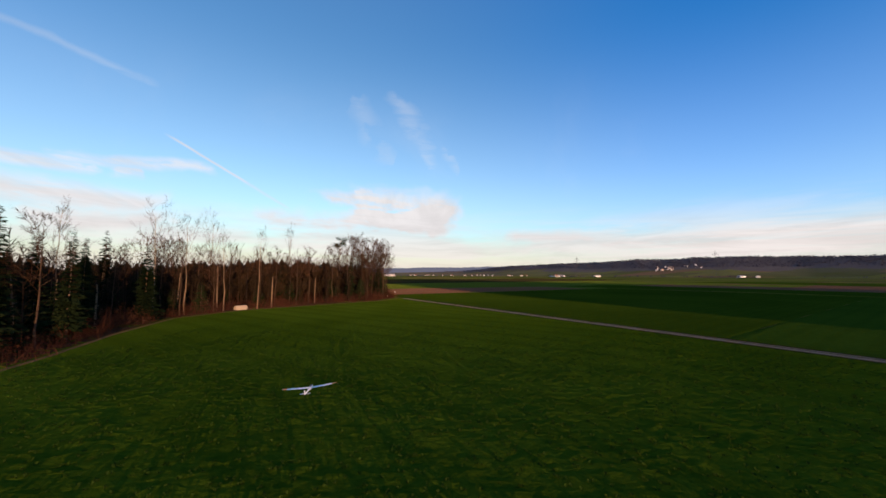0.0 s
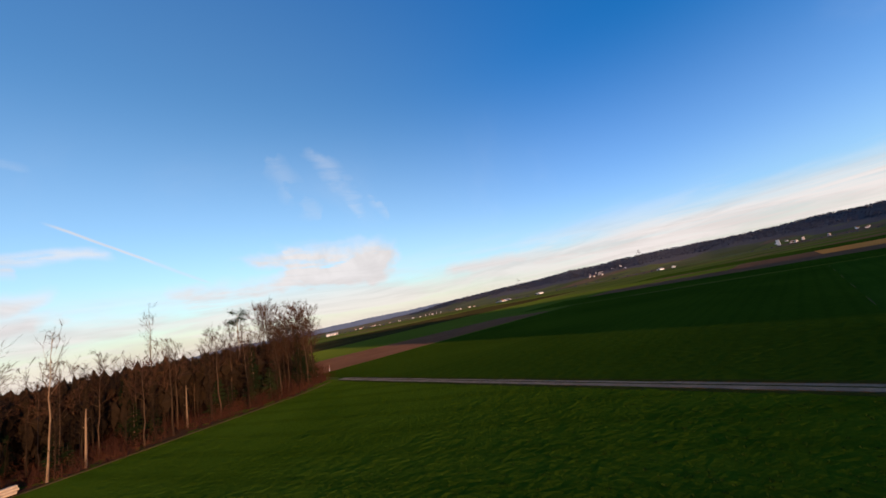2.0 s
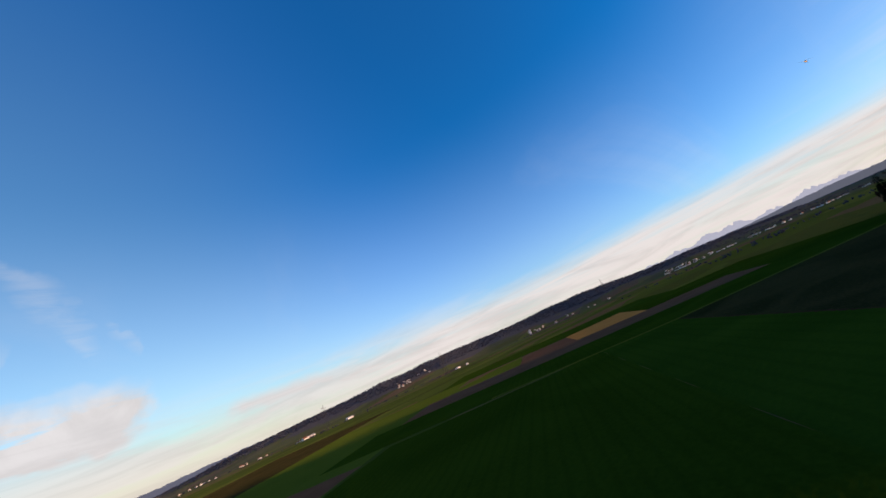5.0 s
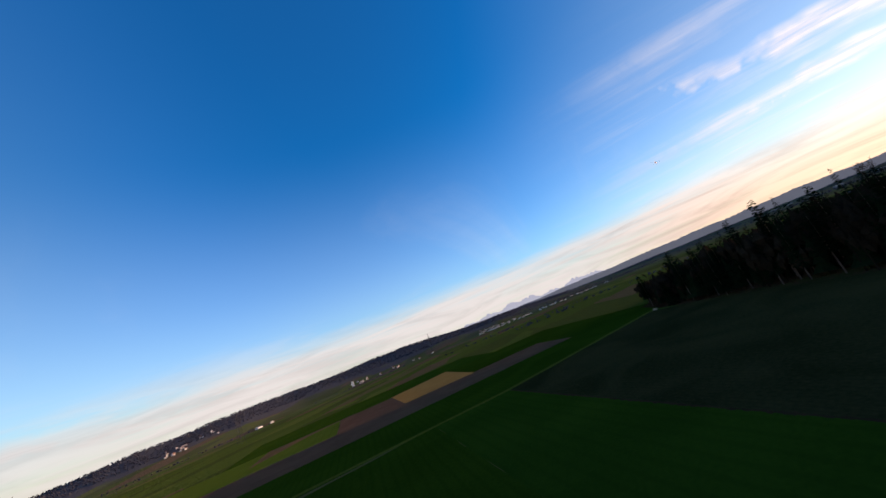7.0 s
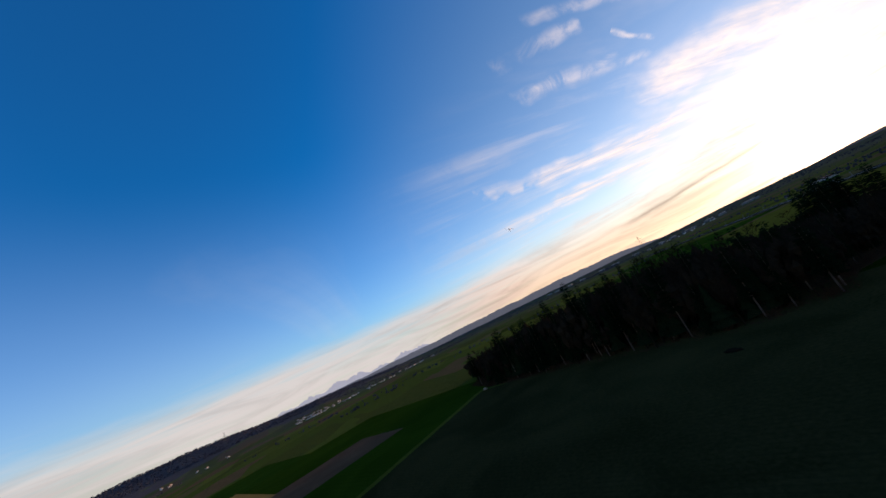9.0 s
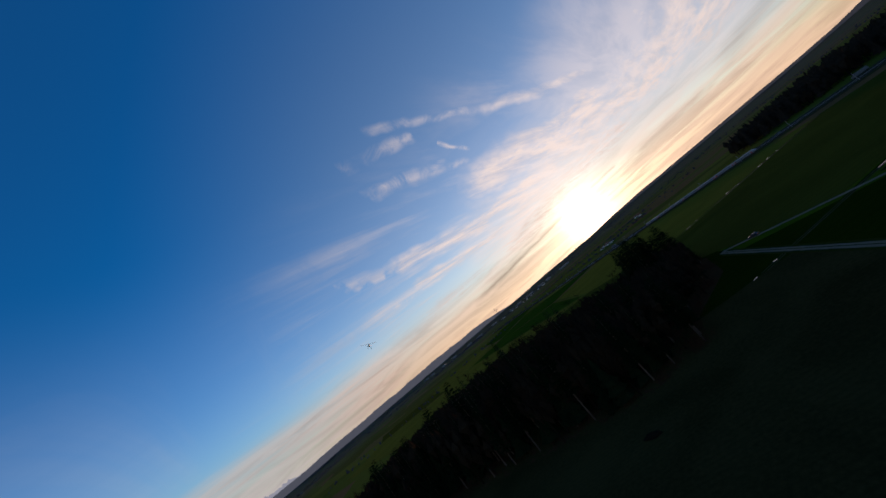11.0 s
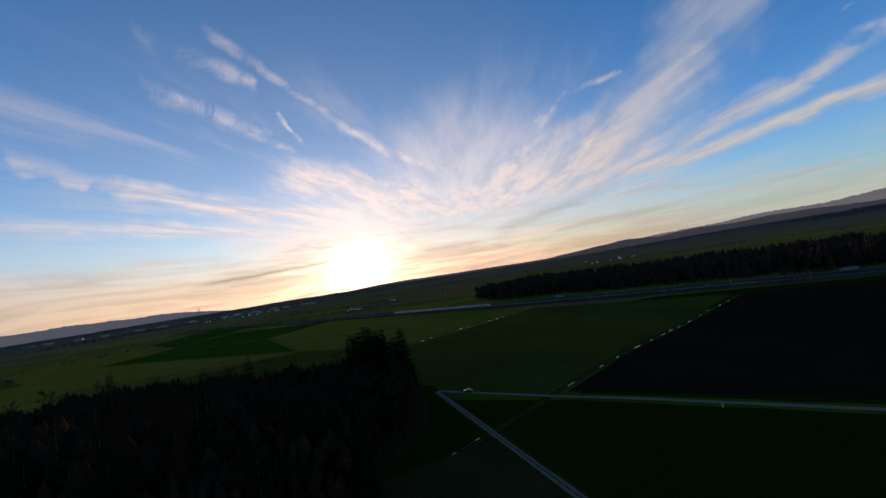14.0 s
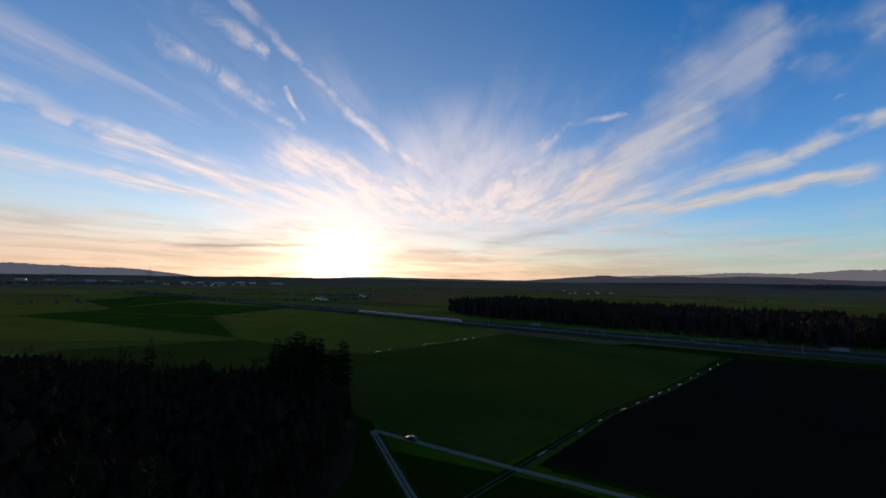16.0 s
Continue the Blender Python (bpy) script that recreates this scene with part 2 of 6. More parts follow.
w.put(tint.inputs["Saturation"], w.math("SUBTRACT", w.math("SUBTRACT", w.math("ADD", w.ramp(facing, -0.4, 0.7, 0.97, 1.03), w.math("MULTIPLY", rich, 0.10)), w.ramp(facing, 0.35, 0.95, 0.0, 0.08)), w.math("MULTIPLY", dull, 0.30)))
w.put(tint.inputs["Color"], w.vec("MULTIPLY", sky.outputs[0], w.mix(w.ramp(facing, 0.40, 0.95), w.mix(w.ramp(facing, -0.30, -0.95), (0.50, 1.05, 1.60), (0.72, 1.01, 1.16)), (0.98, 1.08, 1.28))))
haze = w.math("MULTIPLY", w.ramp(height, 0.60, 0.0, 0.03, 1.0), w.ramp(towards, 0.1, 0.85, 0.58, 0.20))
clear = w.vec("ADD", tint.outputs[0], w.vec("SCALE", w.mix(w.ramp(towards, 0.3, 0.9), (1.06, 0.95, 0.95), (1.45, 0.92, 0.82)), scale=haze))
shown = w.mix(cover, clear, cloud_light)
sun_glow = w.vec("SCALE", (1.0, 0.74, 0.42), scale=w.math("ADD", w.math("MULTIPLY", glow, 0.42), w.math("ADD", w.math("MULTIPLY", w.math("POWER", towards, 220.0), 1.6), w.math("MULTIPLY", core, 9.0))))
shown = w.vec("ADD", shown, sun_glow)
back = w.add("ShaderNodeBackground")
w.put(back.inputs["Color"], shown)
back.inputs["Strength"].default_value = SKY_STRENGTH
w.put(w.add("ShaderNodeOutputWorld").inputs["Surface"], back.outputs[0])

sun_data = bpy.data.lights.new("sun", "SUN")
sun_data.energy, sun_data.angle, sun_data.color = 2.4, radians(0.6), (1.0, 0.58, 0.33)
sun = new("sun", sun_data)
sun.matrix_world = look(SUN_DIR * 400, (0, 0, 0))

# materials ------------------------------------------------------------------


def material(name, rough=0.85, metal=0.0):
    mat = bpy.data.materials.new(name)
    mat.use_nodes = True
    n = Nodes(mat.node_tree)
    shader = mat.node_tree.nodes["Principled BSDF"]
    shader.inputs["Roughness"].default_value = rough
    shader.inputs["Metallic"].default_value = metal
    return mat, n, shader


def bump(n, shader, value, strength, distance):
    node = n.add("ShaderNodeBump")
    node.inputs["Strength"].default_value = strength
    node.inputs["Distance"].default_value = distance
    n.put(node.inputs["Height"], value)
    n.put(shader.inputs["Normal"], node.outputs[0])


def place_of(n):
    return n.add("ShaderNodeNewGeometry").outputs["Position"]


def plain(name, c1, c2, scale, rough=0.8, metal=0.0, relief=0.0, vary=0.0):
    """Two tones of one surface, mixed by noise at two scales."""
    mat, n, shader = material(name, rough, metal)
    p = n.add("ShaderNodeTexCoord").outputs["Object"]
    if rough > 0.7:
        shader.inputs["Specular IOR Level"].default_value = 0.0
    fac = n.math("ADD", n.math("MULTIPLY", n.noise(p, scale, 5.0), 0.6), n.math("MULTIPLY", n.noise(p, scale * 7.0, 4.0), 0.4))
    colour = n.mix(n.ramp(fac, 0.3, 0.7), c1, c2)
    if vary:
        luck = n.add("ShaderNodeObjectInfo").outputs["Random"]
        shade = n.math("ADD", 1.0 - vary, n.math("MULTIPLY", luck, 2.0 * vary))
        colour = n.vec("SCALE", colour, scale=shade)
    n.put(shader.inputs["Base Color"], colour)
    if relief:
        bump(n, shader, fac, 0.6, relief)
    return mat


def field(name, c1, c2, rows_deg=0.0, row=0.0, patch=0.03, fine=1.6, contrast=0.25, relief=0.08, nap=0.0):
    """Farmed ground: broad patches, fine tufts, and drill rows or wheel tracks along one heading."""
    mat, n, shader = material(name, 0.95)
    shader.inputs["Specular IOR Level"].default_value = 0.0
    shader.inputs["Diffuse Roughness"].default_value = 1.0
    p = place_of(n)
    broad = n.noise(p, patch, 4.0, 0.55, 0.6)
    tufts = n.noise(p, fine, 5.0, 0.65)
    fac = n.math("ADD", n.math("MULTIPLY", broad, 0.55), n.math("MULTIPLY", tufts, 0.45))
    colour = n.mix(n.ramp(fac, 0.5 - contrast, 0.5 + contrast), c1, c2)
    if row:
        turn = n.add("ShaderNodeMapping")
        turn.inputs["Rotation"].default_value = (0, 0, radians(-rows_deg))
        n.put(turn.inputs["Vector"], p)
        wave = n.add("ShaderNodeTexWave")
        wave.wave_type, wave.bands_direction = "BANDS", "Y"
        wave.inputs["Scale"].default_value = row
        wave.inputs["Distortion"].default_value = 0.7
        wave.inputs["Detail"].default_value = 2.0
        n.put(wave.inputs["Vector"], turn.outputs[0])
        colour = n.mix(n.math("MULTIPLY", n.ramp(wave.outputs["Fac"], 0.6, 1.0), 0.22), colour, tuple(0.75 * v for v in c1))
    n.put(shader.inputs["Base Color"], colour)
    bump(n, shader, tufts, 1.0, relief)
    shader.inputs["Sheen Weight"].default_value = nap
    shader.inputs["Sheen Roughness"].default_value = 0.45
    shader.inputs["Sheen Tint"].default_value = (0.62, 0.66, 0.24, 1)
    return mat


M = {
    "crop": field("leafy_crop", (0.025, 0.046, 0.002), (0.057, 0.089, 0.006), -34, 0.05, 0.03, 2.2, relief=0.10),
    "green": field("young_wheat", (0.019, 0.036, 0.0026), (0.031, 0.053, 0.0043), 34, 0.09, 0.02, 0.9, 0.16),
    "bright": field("bright_grass", (0.052, 0.060, 0.008), (0.084, 0.090, 0.012), 34, 0.07, 0.03, 1.0, 0.2, nap=0.018),
    "mid": field("thick_green_grass", (0.021, 0.043, 0.004), (0.032, 0.058, 0.0055), 34, 0.07, 0.03, 1.0, 0.16),
    "dim": field("dull_green_meadow", (0.022, 0.032, 0.005), (0.038, 0.050, 0.008), 34, 0.06, 0.02, 0.9, 0.16, nap=0.010),
    "lime": field("yellow_green_grass", (0.055, 0.080, 0.010), (0.075, 0.100, 0.013), 34, 0.05, 0.02, 0.8),
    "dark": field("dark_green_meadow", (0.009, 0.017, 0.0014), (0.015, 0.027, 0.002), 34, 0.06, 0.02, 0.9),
    "brown": field("ploughed_soil", (0.095, 0.050, 0.029), (0.14, 0.074, 0.043), 34, 0.4, 0.05, 1.4),
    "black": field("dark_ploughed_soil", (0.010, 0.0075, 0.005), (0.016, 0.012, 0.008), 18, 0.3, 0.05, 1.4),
    "olive": field("stubble_with_weeds", (0.021, 0.020, 0.007), (0.044, 0.036, 0.013), 34, 0.2, 0.03, 1.0, 0.13),
    "tan": field("straw_stubble", (0.33, 0.145, 0.036), (0.42, 0.195, 0.052), 34, 0.2, 0.04, 1.0),
    "verge": field("grass_verge", (0.018, 0.025, 0.004), (0.036, 0.038, 0.010), 0, 0, 0.1, 2.0),
    "dry": field("dry_grass_verge", (0.075, 0.050, 0.022), (0.125, 0.082, 0.038), 0, 0, 0.2, 3.0),
    "gravel": field("pale_gravel", (0.13, 0.106, 0.076), (0.20, 0.163, 0.118), 0, 0, 0.4, 5.0),
    "mud": field("wet_track_mud", (0.055, 0.043, 0.031), (0.095, 0.076, 0.056), 0, 0, 0.4, 4.0),
    "asphalt": field("worn_asphalt", (0.028, 0.027, 0.026), (0.046, 0.045, 0.043), 0, 0, 0.2, 3.0),
    "ballast": field("track_ballast", (0.024, 0.021, 0.018), (0.042, 0.036, 0.031), 0, 0, 0.3, 4.0),
    "litter": field("leaf_litter", (0.028, 0.016, 0.009), (0.055, 0.030, 0.015), 0, 0, 0.12, 1.6),
    "leaf": plain("crop_leaf", (0.014, 0.028, 0.003), (0.030, 0.050, 0.007), 0.4, 0.9),
    "bark": plain("grey_beech_bark", (0.040, 0.025, 0.016), (0.080, 0.052, 0.033), 0.7, 0.9, vary=0.25),
    "pale_bark": plain("pale_dead_wood", (0.13, 0.085, 0.052), (0.23, 0.16, 0.10), 0.8, 0.85, vary=0.15),
    "twig": plain("brown_twigs", (0.034, 0.017, 0.010), (0.062, 0.032, 0.018), 0.25, 0.9, vary=0.25),
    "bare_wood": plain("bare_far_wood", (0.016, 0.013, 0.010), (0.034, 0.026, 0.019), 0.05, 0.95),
    # darker copy of the brown twigs: shade inside the woods put into colour
    "shaded_twig": plain("dark_brown_twigs", (0.013, 0.009, 0.006), (0.027, 0.018, 0.011), 0.25, 0.9, vary=0.25),
    "red_twig": plain("reddish_twigs", (0.036, 0.015, 0.009), (0.068, 0.028, 0.016), 0.5, 0.9, vary=0.25),
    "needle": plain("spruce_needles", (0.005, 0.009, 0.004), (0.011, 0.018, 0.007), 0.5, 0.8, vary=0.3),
    "young_needle": plain("young_needles", (0.010, 0.016, 0.006), (0.021, 0.029, 0.010), 0.8, 0.8, vary=0.3),
    "spruce_bark": plain("spruce_bark", (0.07, 0.05, 0.04), (0.13, 0.09, 0.07), 1.0, 0.9, vary=0.2),
    "white": plain("white_film", (0.74, 0.73, 0.72), (0.82, 0.81, 0.80), 1.5, 0.35),
    "orange": plain("orange_film", (0.80, 0.25, 0.02), (0.86, 0.32, 0.03), 1.5, 0.35),
    "yellow": plain("yellow_film", (0.78, 0.42, 0.03), (0.84, 0.50, 0.05), 1.5, 0.35),
    "black_part": plain("black_plastic", (0.015, 0.015, 0.016), (0.03, 0.03, 0.03), 2.0, 0.4),
    "canopy_glass": plain("dark_canopy", (0.02, 0.02, 0.025), (0.03, 0.03, 0.035), 2.0, 0.1),
    "steel": plain("galvanised_steel", (0.16, 0.16, 0.165), (0.24, 0.24, 0.245), 1.0, 0.55, 0.5),
    "dull_steel": plain("weathered_steel", (0.05, 0.05, 0.052), (0.08, 0.08, 0.082), 1.0, 0.9),
    "plaster": plain("pale_plaster", (0.66, 0.63, 0.59), (0.80, 0.78, 0.74), 0.3, 0.9, vary=0.12),
    "hall_sheet": plain("pale_sheet_cladding", (0.16, 0.16, 0.165), (0.24, 0.24, 0.245), 0.1, 0.85),
    "roof": plain("brown_red_roof_tiles", (0.13, 0.065, 0.045), (0.21, 0.10, 0.07), 0.6, 0.85, vary=0.3),
    "grey_roof": plain("grey_sheet_roof", (0.20, 0.20, 0.21), (0.30, 0.30, 0.31), 0.3, 0.6, vary=0.2),
    "pane": plain("dark_window_glass", (0.03, 0.035, 0.045), (0.05, 0.055, 0.065), 0.5, 0.08),
    "car_paint": plain("dark_car_paint", (0.030, 0.030, 0.034), (0.05, 0.05, 0.055), 0.8, 0.35, vary=0.3),
    "tarpaulin": plain("grey_tarpaulin", (0.12, 0.12, 0.125), (0.18, 0.18, 0.185), 0.8, 0.8),
    "tyre": plain("tyre_rubber", (0.02, 0.02, 0.02), (0.035, 0.035, 0.035), 3.0, 0.9),
    "train_paint": plain("white_train_paint", (0.22, 0.22, 0.225), (0.30, 0.30, 0.305), 0.1, 0.45),
    "red_paint": plain("red_paint", (0.50, 0.03, 0.02), (0.60, 0.05, 0.03), 0.5, 0.3),
    "log": plain("cut_logs", (0.32, 0.25, 0.17), (0.45, 0.36, 0.26), 2.0, 0.85),
}

# water standing in the wheel ruts
mat, n, shader = material("puddle_water", 0.04)
shader.inputs["Base Color"].default_value = (0.02, 0.02, 0.018, 1)
M["water"] = mat


MID = Vector((60.0, -20.0, 0.0))


def far_land():
    """The wide land: strips of meadow, crops and plough on the flat, dark woods on the high slopes."""
    mat, n, shader = material("wide_farmland", 0.95)
    shader.inputs["Specular IOR Level"].default_value = 0.0
    shader.inputs["Diffuse Roughness"].default_value = 1.0
    shader.inputs["Sheen Weight"].default_value = 0.022
    shader.inputs["Sheen Roughness"].default_value = 0.45
    shader.inputs["Sheen Tint"].default_value = (0.62, 0.64, 0.30, 1)
    p = place_of(n)
    turn = n.add("ShaderNodeMapping")
    turn.inputs["Rotation"].default_value = (0, 0, radians(-34))
    turn.inputs["Scale"].default_value = (0.0045, 0.011, 0.0)
    n.put(turn.inputs["Vector"], p)
    cells = n.add("ShaderNodeTexVoronoi")
    cells.feature, cells.distance = "F1", "CHEBYCHEV"
    cells.inputs["Scale"].default_value = 1.0
    cells.inputs["Randomness"].default_value = 0.75
    n.put(cells.inputs["Vector"], turn.outputs[0])
    pick = n.add("ShaderNodeSeparateColor")
    n.put(pick.inputs[0], cells.outputs["Color"])
    crops = n.add("ShaderNodeValToRGB")
    crops.color_ramp.interpolation = "CONSTANT"
    tones = ((0.0, (0.046, 0.070, 0.008)), (0.24, (0.040, 0.056, 0.009)), (0.45, (0.080, 0.098, 0.014)), (0.60, (0.105, 0.058, 0.032)),
             (0.74, (0.056, 0.080, 0.010)), (0.90, (0.090, 0.070, 0.028)))
    for k, (at, tone) in enumerate(tones):
        stop = crops.color_ramp.elements[k] if k < 2 else crops.color_ramp.elements.new(at)
        stop.position, stop.color = at, (*tone, 1.0)
    n.put(crops.inputs[0], pick.outputs[0])
    grain = n.noise(p, 0.05, 5.0, 0.65)
    land = n.mix(n.ramp(grain, 0.3, 0.7, 0.0, 0.35), crops.outputs[0], (0.034, 0.048, 0.012))
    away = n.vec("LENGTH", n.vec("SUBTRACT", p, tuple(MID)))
    # haze is put into the colour: land turns grey with distance from MID
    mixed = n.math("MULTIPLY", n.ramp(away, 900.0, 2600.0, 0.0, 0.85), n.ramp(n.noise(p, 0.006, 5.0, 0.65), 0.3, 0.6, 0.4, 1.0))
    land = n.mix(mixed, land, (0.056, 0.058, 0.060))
    split = n.add("ShaderNodeSeparateXYZ")
    n.put(split.inputs[0], p)
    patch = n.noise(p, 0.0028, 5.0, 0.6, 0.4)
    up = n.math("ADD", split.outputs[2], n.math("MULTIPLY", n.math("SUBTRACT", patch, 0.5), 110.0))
    # the slope woods carry their haze too, as a slate-blue tint
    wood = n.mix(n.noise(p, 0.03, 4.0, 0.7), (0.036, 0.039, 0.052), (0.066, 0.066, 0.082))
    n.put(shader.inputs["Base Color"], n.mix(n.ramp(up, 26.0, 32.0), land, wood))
    bump(n, shader, n.noise(p, 0.06, 4.0, 0.7), 1.0, 3.0)
    return mat


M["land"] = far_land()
# the bluish grey is aerial haze put into the forest's colour
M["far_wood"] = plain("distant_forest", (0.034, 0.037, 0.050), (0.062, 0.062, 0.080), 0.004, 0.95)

# mesh helpers ---------------------------------------------------------------


def tri_mesh(name, verts, faces, mat, smooth=False):
    """A mesh from arrays of corners and triangles."""
    verts, faces = np.asarray(verts, np.float32), np.asarray(faces, np.int32)
    me = bpy.data.meshes.new(name)
    me.vertices.add(len(verts))
    me.vertices.foreach_set("co", verts.ravel())
    me.loops.add(faces.size)
    me.loops.foreach_set("vertex_index", faces.ravel())
    me.polygons.add(len(faces))
    me.polygons.foreach_set("loop_start", np.arange(0, faces.size, 3, dtype=np.int32))
    me.polygons.foreach_set("use_smooth", np.full(len(faces), smooth))
    me.update(calc_edges=True)
    me.materials.append(mat)
    return me


def part(name, bm, mat, parent=None, label="", smooth=False):
    """One mesh object from a bmesh, under a thing or a part."""
    me = bpy.data.meshes.new(name)
    bm.normal_update()
    bm.to_mesh(me)
    bm.free()
    me.materials.append(mat)
    for f in me.polygons:
        f.use_smooth = smooth
    ob = new(name, me)
    ob.parent = parent
    return tagged(ob, label)


def data_part(name, me, parent=None, label=""):
    ob = new(name, me)
    ob.parent = parent
    return tagged(ob, label)


def box(size, at=(0, 0, 0), bevel=0.0, turn=None):
    bm = bmesh.new()
    m = Matrix.Translation(at) @ (turn or Matrix()) @ Matrix.Diagonal((*size, 1))
    bmesh.ops.create_cube(bm, size=1.0, matrix=m)
    if bevel:
        bmesh.ops.bevel(bm, geom=bm.edges[:], offset=bevel, segments=2, affect="EDGES")
    return bm


def joined(*bms):
    out = bmesh.new()
    for bm in bms:
        me = bpy.data.meshes.new("part")
        bm.to_mesh(me)
        bm.free()
        out.from_mesh(me)
        bpy.data.meshes.remove(me)
    return out


def loft(rings, caps=True):
    """A closed skin over rings of equally many points."""
    bm = bmesh.new()
    rows = [[bm.verts.new(p) for p in ring] for ring in rings]
    for a, b in zip(rows, rows[1:]):
        for k in range(len(a)):
            bm.faces.new((a[k], a[(k + 1) % len(a)], b[(k + 1) % len(b)], b[k]))
    if caps:
        bm.faces.new(rows[0][::-1])
        bm.faces.new(rows[-1])
    bmesh.ops.recalc_face_normals(bm, faces=bm.faces[:])
    return bm


def rod(a, b, r0, r1=None, sides=8):
    a, b = Vector(a), Vector(b)
    m = (b - a).to_track_quat("Z", "Y").to_matrix()
    ring = lambda c, r: [c + m @ Vector((r * math.cos(2 * math.pi * k / sides), r * math.sin(2 * math.pi * k / sides), 0)) for k in range(sides)]
    return loft([ring(a, r0), ring(b, r0 if r1 is None else r1)])


def ribbon(points, width, z, lift=0.0, cross=4):
    """A strip of ground along a line, slightly crowned, with a ragged edge."""
    pts = [Vector((x, y, 0)) for x, y in points]
    line = []
    for a, b in zip(pts, pts[1:]):
        steps = max(1, int((b - a).length / 3.0))
        line += [a.lerp(b, k / steps) for k in range(steps)]
    line.append(pts[-1])
    bm = bmesh.new()
    rows = []
    for k, p in enumerate(line):
        d = (line[min(k + 1, len(line) - 1)] - line[max(k - 1, 0)]).normalized()
        out = Vector((d.y, -d.x, 0))
        row = []
        for c in range(cross + 1):
            s = c / cross - 0.5
            jag = noise.noise(p * 0.35 + Vector((c * 9.0, 0, 0))) * 0.12 * width if c in (0, cross) else 0.0
            row.append(bm.verts.new(p + out * (s * width + jag) + Vector((0, 0, z + lift * (1 - (2 * s) ** 2)))))
        rows.append(row)
    for a, b in zip(rows, rows[1:]):
        for c in range(cross):
            bm.faces.new((a[c], a[c + 1], b[c + 1], b[c]))
    bm.normal_update()
    for f in bm.faces:
        if f.normal.z < 0:
            f.normal_flip()
    return bm


def patch(corners, z):
    """A field: one flat sheet with slightly wandering edges."""
    bm = bmesh.new()
    ring = []
    for (ax, ay), (bx, by) in zip(corners, corners[1:] + corners[:1]):
        length = math.hypot(bx - ax, by - ay)
        steps = max(1, int(length / 12.0))
        for k in range(steps):
            s = k / steps
            p = Vector((ax + (bx - ax) * s, ay + (by - ay) * s, 0))
            jag = 0.5 * noise.noise(p * 0.08)
            ring.append(bm.verts.new((p.x + jag, p.y + jag, z)))
    bm.faces.new(ring)
    bm.normal_update()
    for f in bm.faces:
        if f.normal.z < 0:
            f.normal_flip()
    bmesh.ops.triangulate(bm, faces=bm.faces[:])
    return bm


# the land --------------------------------------------------------------------
# azimuth, height of the skyline in metres, its distance
SKYLINE = [(-180, 24, 3600), (-165, 34, 3700), (-150, 40, 3800), (-131, 42, 3900), (-124, 44, 3900), (-115, 38, 3900), (-101, 18, 4200), (-90, 7, 4600), (-80, 9, 4600),
           (-64, 19, 4600), (-50, 24, 4400), (-42, 20, 4300), (-27, 22, 4200), (-14, 24, 4000), (-4, 28, 3600), (5, 42, 3000), (13, 68, 2600), (24, 84, 2500), (34, 94, 2500), (45, 95, 2450),
           (52, 92, 2300), (62, 86, 2300), (73, 78, 2500), (80, 66, 2700), (88, 30, 3000), (97, 18, 3000), (104, 14, 3000), (112, 10, 3000), (130, 8, 3200), (180, 20, 3600)]


def skyline(az):
    xs = [row[0] for row in SKYLINE]
    return np.interp(az, xs, [row[1] for row in SKYLINE]), np.interp(az, xs, [row[2] for row in SKYLINE])


def land_height(x, y):
    dx, dy = x - MID.x, y - MID.y
    r, az = math.hypot(dx, dy), math.degrees(math.atan2(dy, dx))
    top, far = skyline(az)
    s = min(max((r - far * 0.66) / (far * 0.34), 0.0), 1.0)
    s = s * s * (3 - 2 * s)
    rough = noise.noise(Vector((x, y, 0)) * 0.0021) * 0.18 + noise.noise(Vector((x, y, 3)) * 0.007) * 0.06
    return float(top * s * (1 + rough * (0.4 + s)))


def build_land():
    radii = [0.0, 150, 300, 500, 700, 900, 1100, 1300] + list(np.linspace(1450, 4930, 60))
    count = 480
    verts, faces = [(MID.x, MID.y, 0.0)], []
    for r in radii[1:]:
        for k in range(count):
            a = 2 * math.pi * k / count
            x, y = MID.x + r * math.cos(a), MID.y + r * math.sin(a)
            verts.append((x, y, land_height(x, y)))
    for k in range(count):
        faces.append((0, 1 + k, 1 + (k + 1) % count))
    for j in range(len(radii) - 2):
        for k in range(count):
            a, b = 1 + j * count + k, 1 + j * count + (k + 1) % count
            c, d = a + count, b + count
            faces += [(a, c, d), (a, d, b)]
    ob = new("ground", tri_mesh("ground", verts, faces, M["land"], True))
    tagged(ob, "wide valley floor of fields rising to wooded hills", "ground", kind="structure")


build_land()


